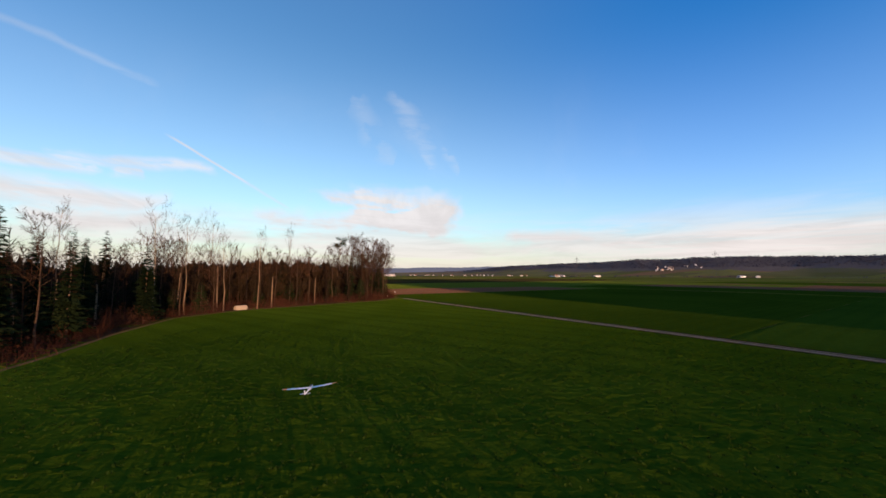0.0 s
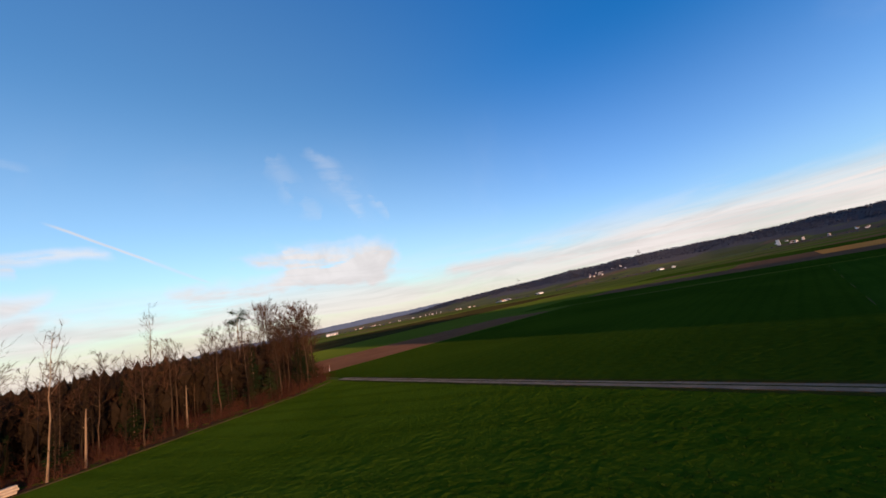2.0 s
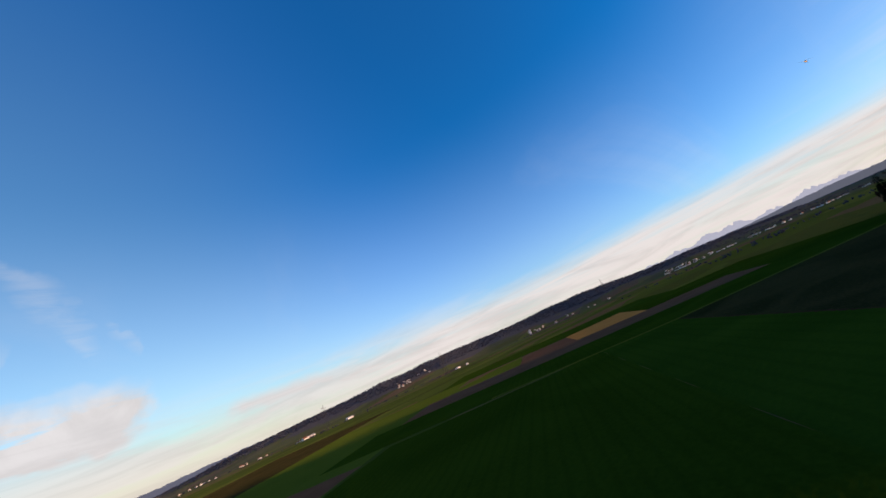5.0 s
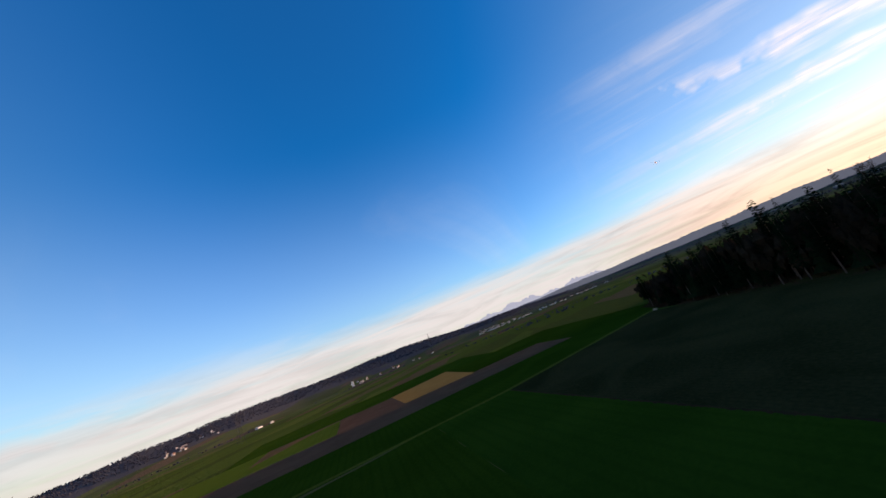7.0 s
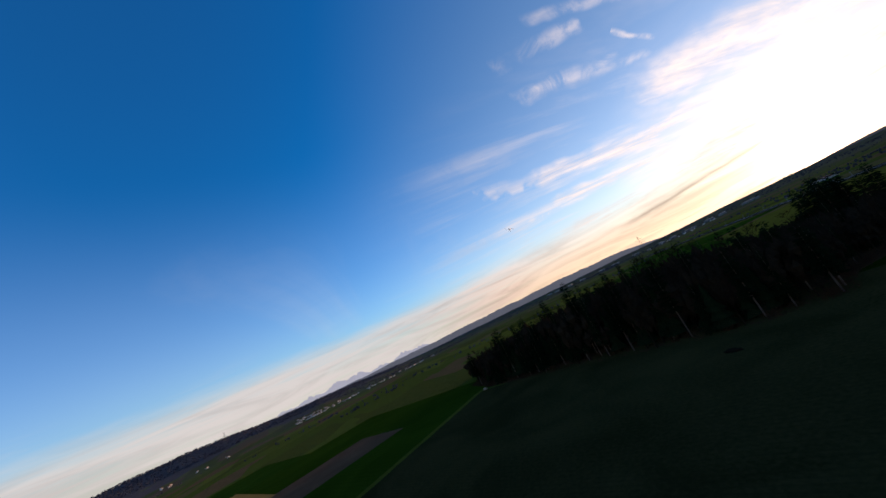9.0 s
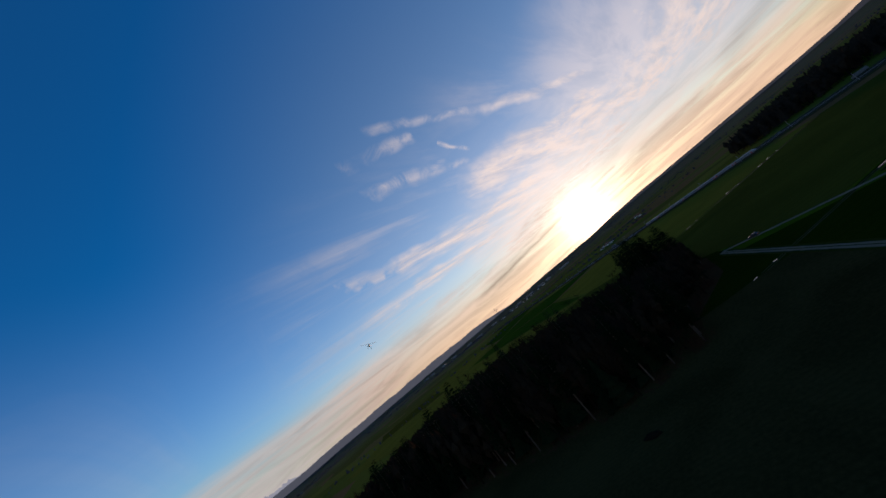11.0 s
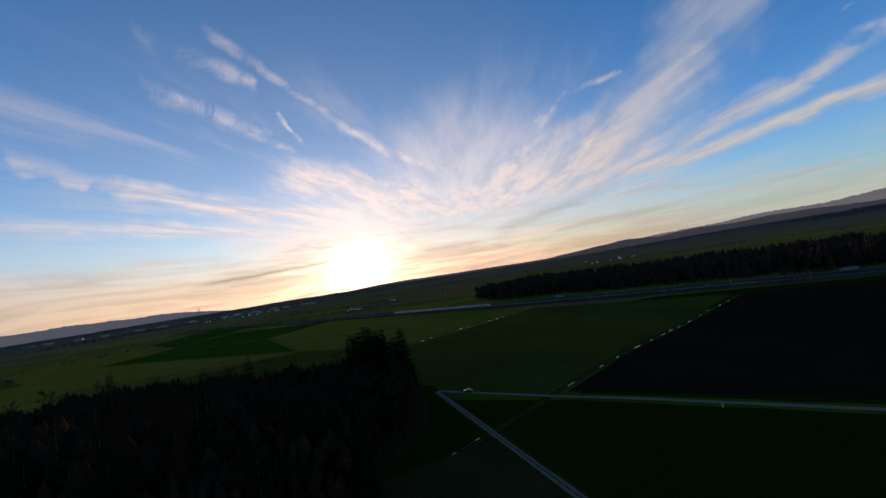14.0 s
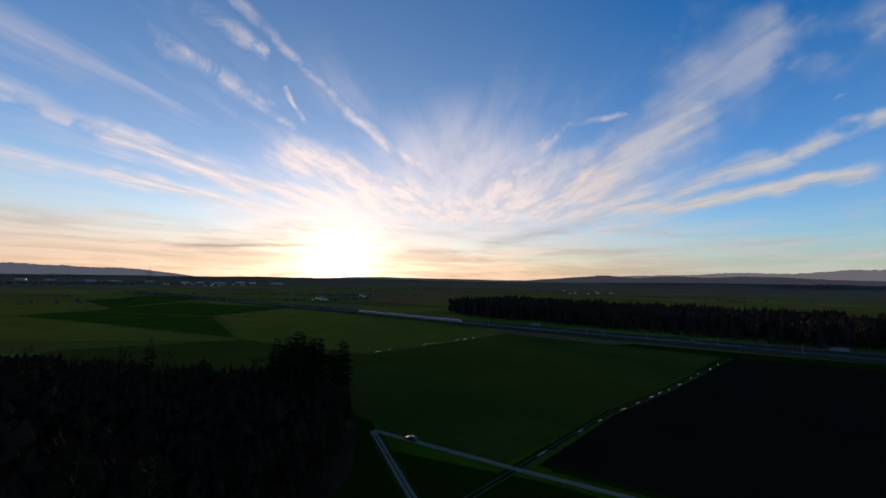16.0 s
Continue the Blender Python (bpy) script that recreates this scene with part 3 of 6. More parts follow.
def pale_range(name, az0, az1, heights, r, rough, tone, haze_glow, label):
    """A range at the end of sight: plain backdrop, haze put in as glow."""
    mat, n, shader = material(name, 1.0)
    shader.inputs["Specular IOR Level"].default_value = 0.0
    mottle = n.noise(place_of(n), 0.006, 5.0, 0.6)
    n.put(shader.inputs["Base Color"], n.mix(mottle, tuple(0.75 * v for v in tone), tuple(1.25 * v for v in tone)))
    # no air lies between: the haze is painted as an even emission
    n.put(shader.inputs["Emission Color"], n.mix(mottle, tuple(0.92 * v for v in haze_glow), tuple(1.08 * v for v in haze_glow)))
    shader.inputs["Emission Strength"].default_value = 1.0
    bm = bmesh.new()
    rows = []
    count = int(abs(az1 - az0) * 8)
    for k in range(count + 1):
        s = k / count
        a = radians(az0 + (az1 - az0) * s)
        top = float(np.interp(s, np.linspace(0, 1, len(heights)), heights))
        top *= 1 + rough * (noise.noise(Vector((s * abs(az1 - az0) * 0.35, 0, r * 0.01))) + 0.5 * noise.noise(Vector((s * abs(az1 - az0) * 1.1, 4, 0))) + 0.5 * noise.noise(Vector((s * abs(az1 - az0) * 3.1, 8, 0))))
        x, y = MID.x + r * math.cos(a), MID.y + r * math.sin(a)
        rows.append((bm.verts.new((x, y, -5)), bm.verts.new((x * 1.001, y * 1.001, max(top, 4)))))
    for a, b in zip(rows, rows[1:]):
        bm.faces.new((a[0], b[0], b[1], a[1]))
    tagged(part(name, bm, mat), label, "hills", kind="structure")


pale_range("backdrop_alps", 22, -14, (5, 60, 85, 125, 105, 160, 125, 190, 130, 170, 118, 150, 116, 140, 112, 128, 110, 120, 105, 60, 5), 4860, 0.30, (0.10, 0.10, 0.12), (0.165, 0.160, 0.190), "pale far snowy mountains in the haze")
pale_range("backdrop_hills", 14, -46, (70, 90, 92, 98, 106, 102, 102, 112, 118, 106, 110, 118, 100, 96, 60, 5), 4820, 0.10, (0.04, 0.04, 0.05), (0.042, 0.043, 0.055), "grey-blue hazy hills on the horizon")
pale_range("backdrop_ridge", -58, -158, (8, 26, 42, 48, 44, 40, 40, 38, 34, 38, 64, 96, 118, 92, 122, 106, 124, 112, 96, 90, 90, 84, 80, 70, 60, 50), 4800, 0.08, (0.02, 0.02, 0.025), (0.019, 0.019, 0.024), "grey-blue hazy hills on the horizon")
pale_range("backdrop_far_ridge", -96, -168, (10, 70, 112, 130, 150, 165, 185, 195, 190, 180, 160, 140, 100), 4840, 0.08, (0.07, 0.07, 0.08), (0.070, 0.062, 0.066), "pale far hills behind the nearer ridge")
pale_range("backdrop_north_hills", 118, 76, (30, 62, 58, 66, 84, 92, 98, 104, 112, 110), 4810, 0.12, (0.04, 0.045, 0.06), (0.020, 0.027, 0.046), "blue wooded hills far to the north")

# fields lie square to the long farm road
ROAD_A, ROAD_B = Vector((-14.0, 137.0, 0)), Vector((163.0, -124.0, 0))
DOWN = (ROAD_B - ROAD_A).normalized()
OUT = Vector((-DOWN.y, DOWN.x, 0))


def plan(a, b):
    """The place a metres east of the farm road and b metres down it from the wood's corner."""
    p = ROAD_A + OUT * a + DOWN * b
    return p.x, p.y


def lattice_noise(g_, u, v, size):
    """Smooth random heights between 0 and 1 on a lattice of that size."""
    nu, nv = int(u.max() / size) + 3, int(v.max() / size) + 3
    table = g_.uniform(0, 1, (nu, nv))
    iu, iv = (u / size).astype(int), (v / size).astype(int)
    fu, fv = u / size - iu, v / size - iv
    fu, fv = fu * fu * (3 - 2 * fu), fv * fv * (3 - 2 * fv)
    low = table[iu, iv] * (1 - fu) + table[iu + 1, iv] * fu
    high = table[iu, iv + 1] * (1 - fu) + table[iu + 1, iv + 1] * fu
    return low * (1 - fv) + high * fv


def rough_field(name, corners, cell, relief, mat, z, label, seed, coarse=5.0):
    """A field of clumps or clods: a four-cornered sheet of uneven ground, with a slightly wandering edge."""
    g_ = np.random.default_rng(seed)
    c = np.array([plan(*q) for q in corners])
    nu = int(max(np.linalg.norm(c[1] - c[0]), np.linalg.norm(c[2] - c[3])) / cell)
    nv = int(max(np.linalg.norm(c[3] - c[0]), np.linalg.norm(c[2] - c[1])) / cell)
    s, t = np.meshgrid(np.linspace(0, 1, nu), np.linspace(0, 1, nv), indexing="ij")
    inner = (s > 0) & (s < 1) & (t > 0) & (t < 1)
    s2 = s + np.where(inner, g_.uniform(-0.38, 0.38, s.shape) / nu, 0)
    t2 = t + np.where(inner, g_.uniform(-0.38, 0.38, s.shape) / nv, 0)
    xy = ((1 - s2) * (1 - t2))[..., None] * c[0] + (s2 * (1 - t2))[..., None] * c[1] + (s2 * t2)[..., None] * c[2] + ((1 - s2) * t2)[..., None] * c[3]
    u, v = s * nu * cell, t * nv * cell
    big = lattice_noise(g_, u, v, cell * coarse)
    clump = lattice_noise(g_, u, v, cell * 1.7)
    lump = g_.uniform(0, 1, s.shape) ** 1.6
    z_ = z + np.where(inner, relief * (0.25 * big + 0.40 * clump + 0.55 * lump * (0.4 + big)), 0)
    wob = np.where(inner, 0, 0.4) * np.sin(u * 0.21 + v * 0.17)
    verts = np.stack([xy[..., 0] + wob, xy[..., 1] + wob, z_], -1).reshape(-1, 3)
    k = np.arange(nu * nv).reshape(nu, nv)
    a, b, d, e = k[:-1, :-1].ravel(), k[1:, :-1].ravel(), k[1:, 1:].ravel(), k[:-1, 1:].ravel()
    faces = np.concatenate([np.stack([a, b, d], 1), np.stack([a, d, e], 1)])
    p, q, r = verts[faces[0]]
    if np.cross(q - p, r - p)[2] < 0:
        faces = faces[:, ::-1]
    ob = new(name, tri_mesh(name, verts, faces, mat))
    return tagged(ob, label, "field", kind="structure")


def field_patch(name, corners, mat, z, label):
    ob = part(name, patch(corners, z), mat)
    tagged(ob, label, "field", kind="structure")
    return ob


def strip_field(name, a0, a1, b0, b1, mat, z, label):
    return field_patch(name, [plan(a0, b0), plan(a1, b0), plan(a1, b1), plan(a0, b1)], mat, z, label)


rough_field("field_1", ((-150, -10), (-1.5, -10), (-1.5, 150), (-150, 150)), 0.52, 0.060, M["crop"], 0.02, "dark green leafy crop field beside the wood", 1)
strip_field("field_28", -200, -1.5, 150, 330, M["crop"], 0.02, "dark green leafy crop field along the farm road")
rough_field("field_2", ((1.5, -28), (170, -14), (187, 101), (1.5, 101)), 0.70, 0.060, M["green"], 0.03, "field of young green wheat beside the farm road", 2, 9.0)
rough_field("field_3", ((1.5, 101), (187, 101), (187, 140), (1.5, 140)), 0.70, 0.060, M["mid"], 0.034, "brighter green grass field beside the farm road", 3, 9.0)
rough_field("field_4", ((1.5, 140), (187, 140), (211, 262), (1.5, 262)), 0.80, 0.07, M["olive"], 0.032, "dull brown-green stubble field before the wood", 4, 7.0)
rough_field("field_5", ((-2, -92), (150, -60), (152, -20), (-2, -28)), 0.80, 0.12, M["brown"], 0.026, "ploughed brown field by the wood's corner", 5)
field_patch("field_6", [plan(174, -60), plan(246, -60), plan(262, 300), plan(222, 300), plan(191, 140)], M["green"], 0.03, "long dark green strip of young wheat")
strip_field("field_7", 246, 316, -40, 230, M["brown"], 0.028, "long ploughed brown strip")
strip_field("field_8", 316, 413, 50, 104, M["brown"], 0.03, "ploughed brown field between two crops")
field_patch("field_9", [plan(317, 50), plan(413, 48), plan(400, 20), plan(327, -40)], M["lime"], 0.034, "light yellow-green grass field")
field_patch("field_10", [plan(318, 104), plan(418, 102), plan(440, 171), plan(314, 165)], M["tan"], 0.034, "field of orange-brown straw stubble")
strip_field("field_11", 246, 420, 165, 300, M["green"], 0.024, "green meadow beyond the stubble field")
strip_field("field_12", 0, 420, -190, -20, M["lime"], 0.020, "broad green field beyond the plough")
strip_field("field_13", 420, 560, -60, 230, M["mid"], 0.024, "dark green meadow towards the hills")
strip_field("field_14", 0, 560, -420, -190, M["olive"], 0.016, "dull green and brown land towards the village")

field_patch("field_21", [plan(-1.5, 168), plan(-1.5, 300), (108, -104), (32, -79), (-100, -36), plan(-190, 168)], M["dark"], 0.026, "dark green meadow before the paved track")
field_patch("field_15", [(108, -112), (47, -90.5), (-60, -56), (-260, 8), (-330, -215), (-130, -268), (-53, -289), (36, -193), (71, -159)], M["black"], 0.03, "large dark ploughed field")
field_patch("field_16", [(118, -111), (160, -126), (214, -232), (108, -358), (-44, -290), (42, -193)], M["dim"], 0.03, "dark green meadow between track and railway")
field_patch("field_27", [(150, -124), (198, -236), (330, -266), (420, -200), (400, -140), (250, -146), (203, -156), (173, -135)], M["dim"], 0.028, "dull green meadow behind the dark wood")
field_patch("field_17", [(218, -234), (330, -268), (470, -400), (430, -530), (300, -478), (112, -360)], M["bright"], 0.026, "sunlit green meadow along the railway")
field_patch("field_18", [(330, -262), (505, -215), (700, -260), (690, -330), (505, -300)], M["bright"], 0.028, "pale green strip of meadow")
field_patch("field_19", [(340, -272), (505, -306), (690, -336), (680, -392), (480, -396)], M["mid"], 0.030, "dark green strip of meadow")
field_patch("field_20", [(480, -400), (680, -396), (700, -560), (460, -540)], M["mid"], 0.032, "dull green plots beside the railway")

# a darker sheet laid over this corner of the stubble field
field_patch("field_22", [plan(1.5, 192), plan(50, 204), plan(70, 262), plan(1.5, 262)], M["dark"], 0.038, "darker green corner between farm road and wood")
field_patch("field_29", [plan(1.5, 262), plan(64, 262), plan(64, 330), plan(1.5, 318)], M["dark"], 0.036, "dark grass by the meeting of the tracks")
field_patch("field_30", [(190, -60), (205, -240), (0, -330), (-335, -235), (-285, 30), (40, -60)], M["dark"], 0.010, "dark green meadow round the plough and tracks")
field_patch("field_23", [(520, -222), (690, -262), (850, -180), (760, -60), (560, -90)], M["bright"], 0.026, "yellow-green meadow on the plain")
field_patch("field_24", [(700, -265), (900, -340), (1010, -230), (860, -170)], M["dim"], 0.026, "dull green field on the plain")
field_patch("field_25", [(705, -270), (695, -420), (900, -520), (960, -400), (900, -345)], M["bright"], 0.026, "yellow-green meadow on the plain")
field_patch("field_26", [(720, -560), (690, -440), (880, -540), (930, -700), (760, -690)], M["mid"], 0.024, "green meadow beside the railway")

# ways
road = part("farm_road", ribbon([plan(0, -2), plan(0, 60), plan(0, 200), plan(0, 316)], 2.15, 0.055, 0.05), M["gravel"])
tagged(road, "long straight pale farm road with a grassy middle", "road", kind="structure")
tagged(part("road_grass", ribbon([plan(0, 2), plan(0, 312)], 0.34, 0.115, 0.02, 2), M["verge"]), "grass growing along the road's middle", "verge", kind="structure")
for side in (-1.8, 1.8):
    tagged(part("verge", ribbon([plan(side, 0), plan(side, 314)], 1.0, 0.05, 0.03, 2), M["verge"]), "narrow grass verge along the farm road", "verge", kind="structure")
track = part("paved_track", ribbon([(163, -125), (113, -108.5), (87, -101), (32, -82), (-100, -39), (-300, 26)], 2.05, 0.06, 0.04), M["gravel"])
tagged(track, "pale paved field track", "road", kind="structure")
ruts = []
for shift in (-0.6, 0.6):
    ruts.append(ribbon([(143 + shift, -73 + shift * -0.7), (137 + shift, -81 - shift * 0.7), (114 + shift, -109 - shift * 0.7), (75 + shift, -157 - shift * 0.7), (40 + shift, -191 - shift * 0.7), (-49 + shift, -288 - shift * 0.7)], 0.40, 0.052, 0.0, 2))
tagged(part("dirt_track", joined(*ruts), M["mud"]), "two-rut dirt track across the fields", "track", kind="structure")
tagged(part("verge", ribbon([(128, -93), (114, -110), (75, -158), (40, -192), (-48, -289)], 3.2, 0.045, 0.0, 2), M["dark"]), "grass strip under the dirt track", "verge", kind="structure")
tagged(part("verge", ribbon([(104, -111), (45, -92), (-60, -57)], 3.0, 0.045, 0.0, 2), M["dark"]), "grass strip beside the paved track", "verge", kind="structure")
tagged(part("verge", ribbon([plan(187, 40), plan(189, 140), plan(213, 262)], 4.0, 0.05, 0.0, 2), M["bright"]), "pale grass strip between two fields", "verge", kind="structure")
tagged(part("field_ditch", ribbon([plan(3, 140), plan(186, 140)], 1.6, 0.05, 0.0, 2), M["litter"]), "narrow brown ditch between two fields", "ditch", kind="structure")
tagged(part("field_ditch", ribbon([(235, -212), (215, -236), (182, -280), (108, -360)], 1.4, 0.05, 0.0, 2), M["litter"]), "narrow ditch with standing water", "ditch", kind="structure")

# trees ------------------------------------------------------------------------


class Skin:
    """Collects tubes, cones and chips as corners and triangles."""

    def __init__(self):
        self.v, self.f, self.n = [], [], 0

    def add(self, verts, faces):
        self.v.append(np.asarray(verts, float))
        self.f.append(np.asarray(faces, int) + self.n)
        self.n += len(verts)

    def tube(self, points, radii, sides):
        """A bent, tapered limb; a last radius of 0 closes it in a point."""
        pts = [np.asarray(p, float) for p in points]
        rows, faces, base = [], [], 0
        for k, p in enumerate(pts):
            d = pts[min(k + 1, len(pts) - 1)] - pts[max(k - 1, 0)]
            d = d / (np.linalg.norm(d) + 1e-9)
            side = np.cross(d, (0.0, 0.0, 1.0) if abs(d[2]) < 0.9 else (1.0, 0.0, 0.0))
            side /= np.linalg.norm(side)
            up = np.cross(side, d)
            if radii[k] == 0:
                rows.append(p[None])
            else:
                a = np.arange(sides) * 2 * math.pi / sides
                rows.append(p + radii[k] * (np.cos(a)[:, None] * side + np.sin(a)[:, None] * up))
        for a, b in zip(rows, rows[1:]):
            nxt = base + len(a)
            for s in range(sides):
                t = (s + 1) % sides
                if len(b) == 1:
                    faces.append((base + s, base + t, nxt))
                else:
                    faces += [(base + s, base + t, nxt + t), (base + s, nxt + t, nxt + s)]
            base = nxt
        self.add(np.concatenate(rows), faces)

    def chip(self, at, along, wide, thick):
        """A small leaf or spray: a flat lozenge with some body."""
        at, along, wide, thick = (np.asarray(q, float) for q in (at, along, wide, thick))
        self.add([at, at + along * 0.5 + wide, at + along, at + along * 0.5 - wide, at + along * 0.45 + thick],
                 [(0, 1, 4), (1, 2, 4), (2, 3, 4), (3, 0, 4), (0, 3, 1), (1, 3, 2)])

    def frond(self, at, along, wide, drop):
        """A needle bough: a broad wedge that hangs at its sides."""
        at, along, wide = (np.asarray(q, float) for q in (at, along, wide))
        low = np.array([0.0, 0.0, -drop])
        self.add([at, at + along * 0.62 + wide + low, at + along, at + along * 0.55 - wide + low], [(0, 1, 2), (0, 2, 3), (0, 3, 1), (1, 3, 2)])

    def mesh(self, name, mat, smooth=False):
        return tri_mesh(name, np.concatenate(self.v), np.concatenate(self.f), mat, smooth)


def unit(v):
    return np.asarray(v, float) / (np.linalg.norm(v) + 1e-9)


def bare_tree(seed, high, first, reach, limbs, lean=0.0, twigs=10, radius=0.20, branches=7, sweep=0.0, fine=0.020):
    """A leafless broadleaf: trunk and limbs in one skin, branches and twigs in another."""
    rng = np.random.default_rng(seed)
    trunk, crown = Skin(), Skin()
    steps = 7
    spine = [np.array([lean * high * (k / steps) ** 1.6 + rng.normal(0, 0.005 * high * (k > 0)), rng.normal(0, 0.005 * high * (k > 0)), high * 0.92 * k / steps]) for k in range(steps + 1)]
    trunk.tube(spine, [radius * (1.35 if k == 0 else 1 - 0.86 * k / steps) for k in range(steps + 1)], 7)

    def on_spine(s):
        k = min(int(s * steps), steps - 1)
        return spine[k] + (spine[k + 1] - spine[k]) * (s * steps - k)

    for j in range(limbs):
        s = first + (1 - first) * (j + rng.uniform(0, 1)) / limbs
        base = on_spine(min(s, 0.995))
        turn = j * 2.4 + rng.uniform(-0.6, 0.6)
        rise = rng.uniform(0.40, 1.0) + 0.5 * (s - first) + sweep
        length = reach * high * (1.05 - 0.62 * (s - first) / (1 - first)) * rng.uniform(0.65, 1.1)
        d = unit((math.cos(turn), math.sin(turn), rise))
        pts = [base]
        for k in range(3):
            d = unit(d + np.array([rng.normal(0, 0.14), rng.normal(0, 0.14), 0.16 + 0.2 * sweep]))
            pts.append(pts[-1] + d * length / 3)
        r = radius * (0.42 - 0.25 * s)
        trunk.tube(pts, [r * 0.8, r * 0.55, r * 0.3, 0], 4)
        for k in range(branches):
            q = rng.uniform(0.2, 1.0) * 3
            i = min(int(q), 2)
            at = pts[i] + (pts[i + 1] - pts[i]) * (q - i)
            bd = unit(d + rng.normal(0, 0.75, 3) + np.array([0, 0, 0.15]))
            bl = length * rng.uniform(0.25, 0.50)
            mid = at + bd * bl * 0.55 + rng.normal(0, 0.05 * bl, 3)
            end = at + unit(bd + (0, 0, 0.3)) * bl
            crown.tube([at, mid, end], [fine * 1.7, fine * 1.2, 0], 3)
            for m in range(twigs):
                p = at + (end - at) * rng.uniform(0.2, 1.0)
                td = unit(bd + rng.normal(0, 0.6, 3) + np.array([0, 0, 0.2 + 0.3 * sweep]))
                crown.tube([p, p + td * bl * rng.uniform(0.3, 0.65)], [fine, 0], 3)
    return trunk, crown


def spruce(seed, high, girth, low, whorls, droop=0.35, spray=3, taper=0.75):
    """A conifer: a straight stem, and whorls of drooping boughs with side sprays."""
    rng = np.random.default_rng(seed)
    trunk, crown = Skin(), Skin()
    trunk.tube([(0, 0, 0), (0, 0, high * 0.5), (0, 0, high)], [high * 0.011, high * 0.007, 0], 7)
    for j in range(whorls):
        s = low + (1 - low) * (j + rng.uniform(-0.3, 0.3)) / whorls
        z = high * max(s, 0.02)
        length = girth * high * (1 - s) ** taper * rng.uniform(0.8, 1.15) + 0.25
        count = 8 if s < 0.8 else 6
        for k in range(count):
            a = 2 * math.pi * (k + rng.uniform(-0.35, 0.35)) / count + j * 0.7
            size = length * rng.uniform(0.6, 1.15)
            out, side = np.array([math.cos(a), math.sin(a), 0]), np.array([-math.sin(a), math.cos(a), 0])
            tip = out * size + np.array([0, 0, size * (0.12 - droop * (1.2 - s))])
            lift = rng.normal(0, 0.011 * high)
            crown.frond((0, 0, z + lift), tip, side * size * 0.24, size * 0.16)
            for m in range(spray):
                q = rng.uniform(0.25, 0.9)
                way_ = unit(out * 0.8 + side * rng.choice((-1, 1)) * rng.uniform(0.4, 1.0) + np.array([0, 0, rng.uniform(-0.7, 0.0)]))
                crown.frond(np.array([0, 0, z + lift]) + tip * q, way_ * size * rng.uniform(0.35, 0.6), unit(np.cross(way_, (0, 0, 1))) * size * 0.13, size * 0.11)
    return trunk, crown


def bush(seed, high, wide, stems, leaves):
    """A thicket: arching stems with side shoots, and dead leaves that still hang on."""
    rng = np.random.default_rng(seed)
    twigs = Skin()
    for k in range(stems):
        base = np.array([rng.normal(0, wide * 0.28), rng.normal(0, wide * 0.28), 0])
        d = unit((rng.normal(0, 0.45), rng.normal(0, 0.45), 1.0))
        size = high * rng.uniform(0.5, 1.05)
        mid = base + d * size * 0.6
        end = mid + unit(d + np.array([rng.normal(0, 0.4), rng.normal(0, 0.4), -0.1])) * size * 0.45
        twigs.tube([base, mid, end], [0.022, 0.015, 0], 3)
        for m in range(4):
            p = base + (end - base) * rng.uniform(0.25, 1.0)
            twigs.tube([p, p + unit(d + rng.normal(0, 0.7, 3)) * size * rng.uniform(0.15, 0.35)], [0.012, 0], 3)
        for m in range(leaves):
            p = base + (end - base) * rng.uniform(0.3, 1.0) + rng.normal(0, 0.25, 3)
            v = unit(rng.normal(0, 1, 3)) * rng.uniform(0.12, 0.22)
            twigs.chip(p, v, np.cross(v, (0.3, 0.2, 0.9)) * 0.4, (0, 0, 0.02))
    return twigs


def brush(seed, high, shoots):
    """A slim pole of the wood's lower storey with many upswept twigs."""
    rng = np.random.default_rng(seed)
    trunk, crown = Skin(), Skin()
    bend_ = rng.normal(0, 0.05 * high, 2)
    spine = lambda s: np.array([bend_[0] * s * s, bend_[1] * s * s, high * s])
    trunk.tube([spine(0), spine(0.5), spine(1)], [0.10, 0.06, 0], 5)
    for k in range(shoots):
        s = rng.uniform(0.18, 1.0)
        a = rng.uniform(0, 6.28)
        d = unit((math.cos(a), math.sin(a), rng.uniform(0.4, 1.6)))
        size = high * rng.uniform(0.10, 0.24) * (1.25 - 0.7 * s)
        crown.tube([spine(s), spine(s) + d * size + np.array([0, 0, size * 0.15])], [0.034, 0], 3)
    return trunk, crown


def pine_top(seed, high):
    """A tall bare stem that bears one dense dark tuft at its top."""
    rng = np.random.default_rng(seed)
    trunk, crown = Skin(), Skin()
    trunk.tube([(0, 0, 0), (0.2, 0, high * 0.4), (0.1, 0.2, high * 0.75), (0.3, 0.1, high * 0.97)], [0.26, 0.2, 0.14, 0.05], 8)
    for k in range(9):
        a, z = k * 2.4, high * rng.uniform(0.83, 0.97)
        tip = np.array([math.cos(a) * 2.5, math.sin(a) * 2.5, z + rng.uniform(0.1, 0.9)])
        trunk.tube([(0.2, 0.1, z), tip], [0.06, 0.0], 4)
        for m in range(80):
            v = unit(rng.normal(0, 1, 3) + np.array([0, 0, 0.4])) * rng.uniform(0.4, 0.8)
            crown.chip(tip * np.array([0.8, 0.8, 1]) + rng.normal(0, 0.7, 3) * np.array([1, 1, 0.7]), v, unit(np.cross(v, (0.2, 0.5, 0.7))) * 0.10, (0, 0, 0.06))
    return trunk, crown


def tree_thing(name, skins, bark, leaf, label, category="tree"):
    """A tree standing at the world's origin, to be copied out."""
    root = new(name)
    trunk, crown = skins
    data_part("trunk", trunk.mesh("trunk", bark, True), root)
    data_part("crown", crown.mesh("crown", leaf), root)
    tagged(root, label, category)
    return root


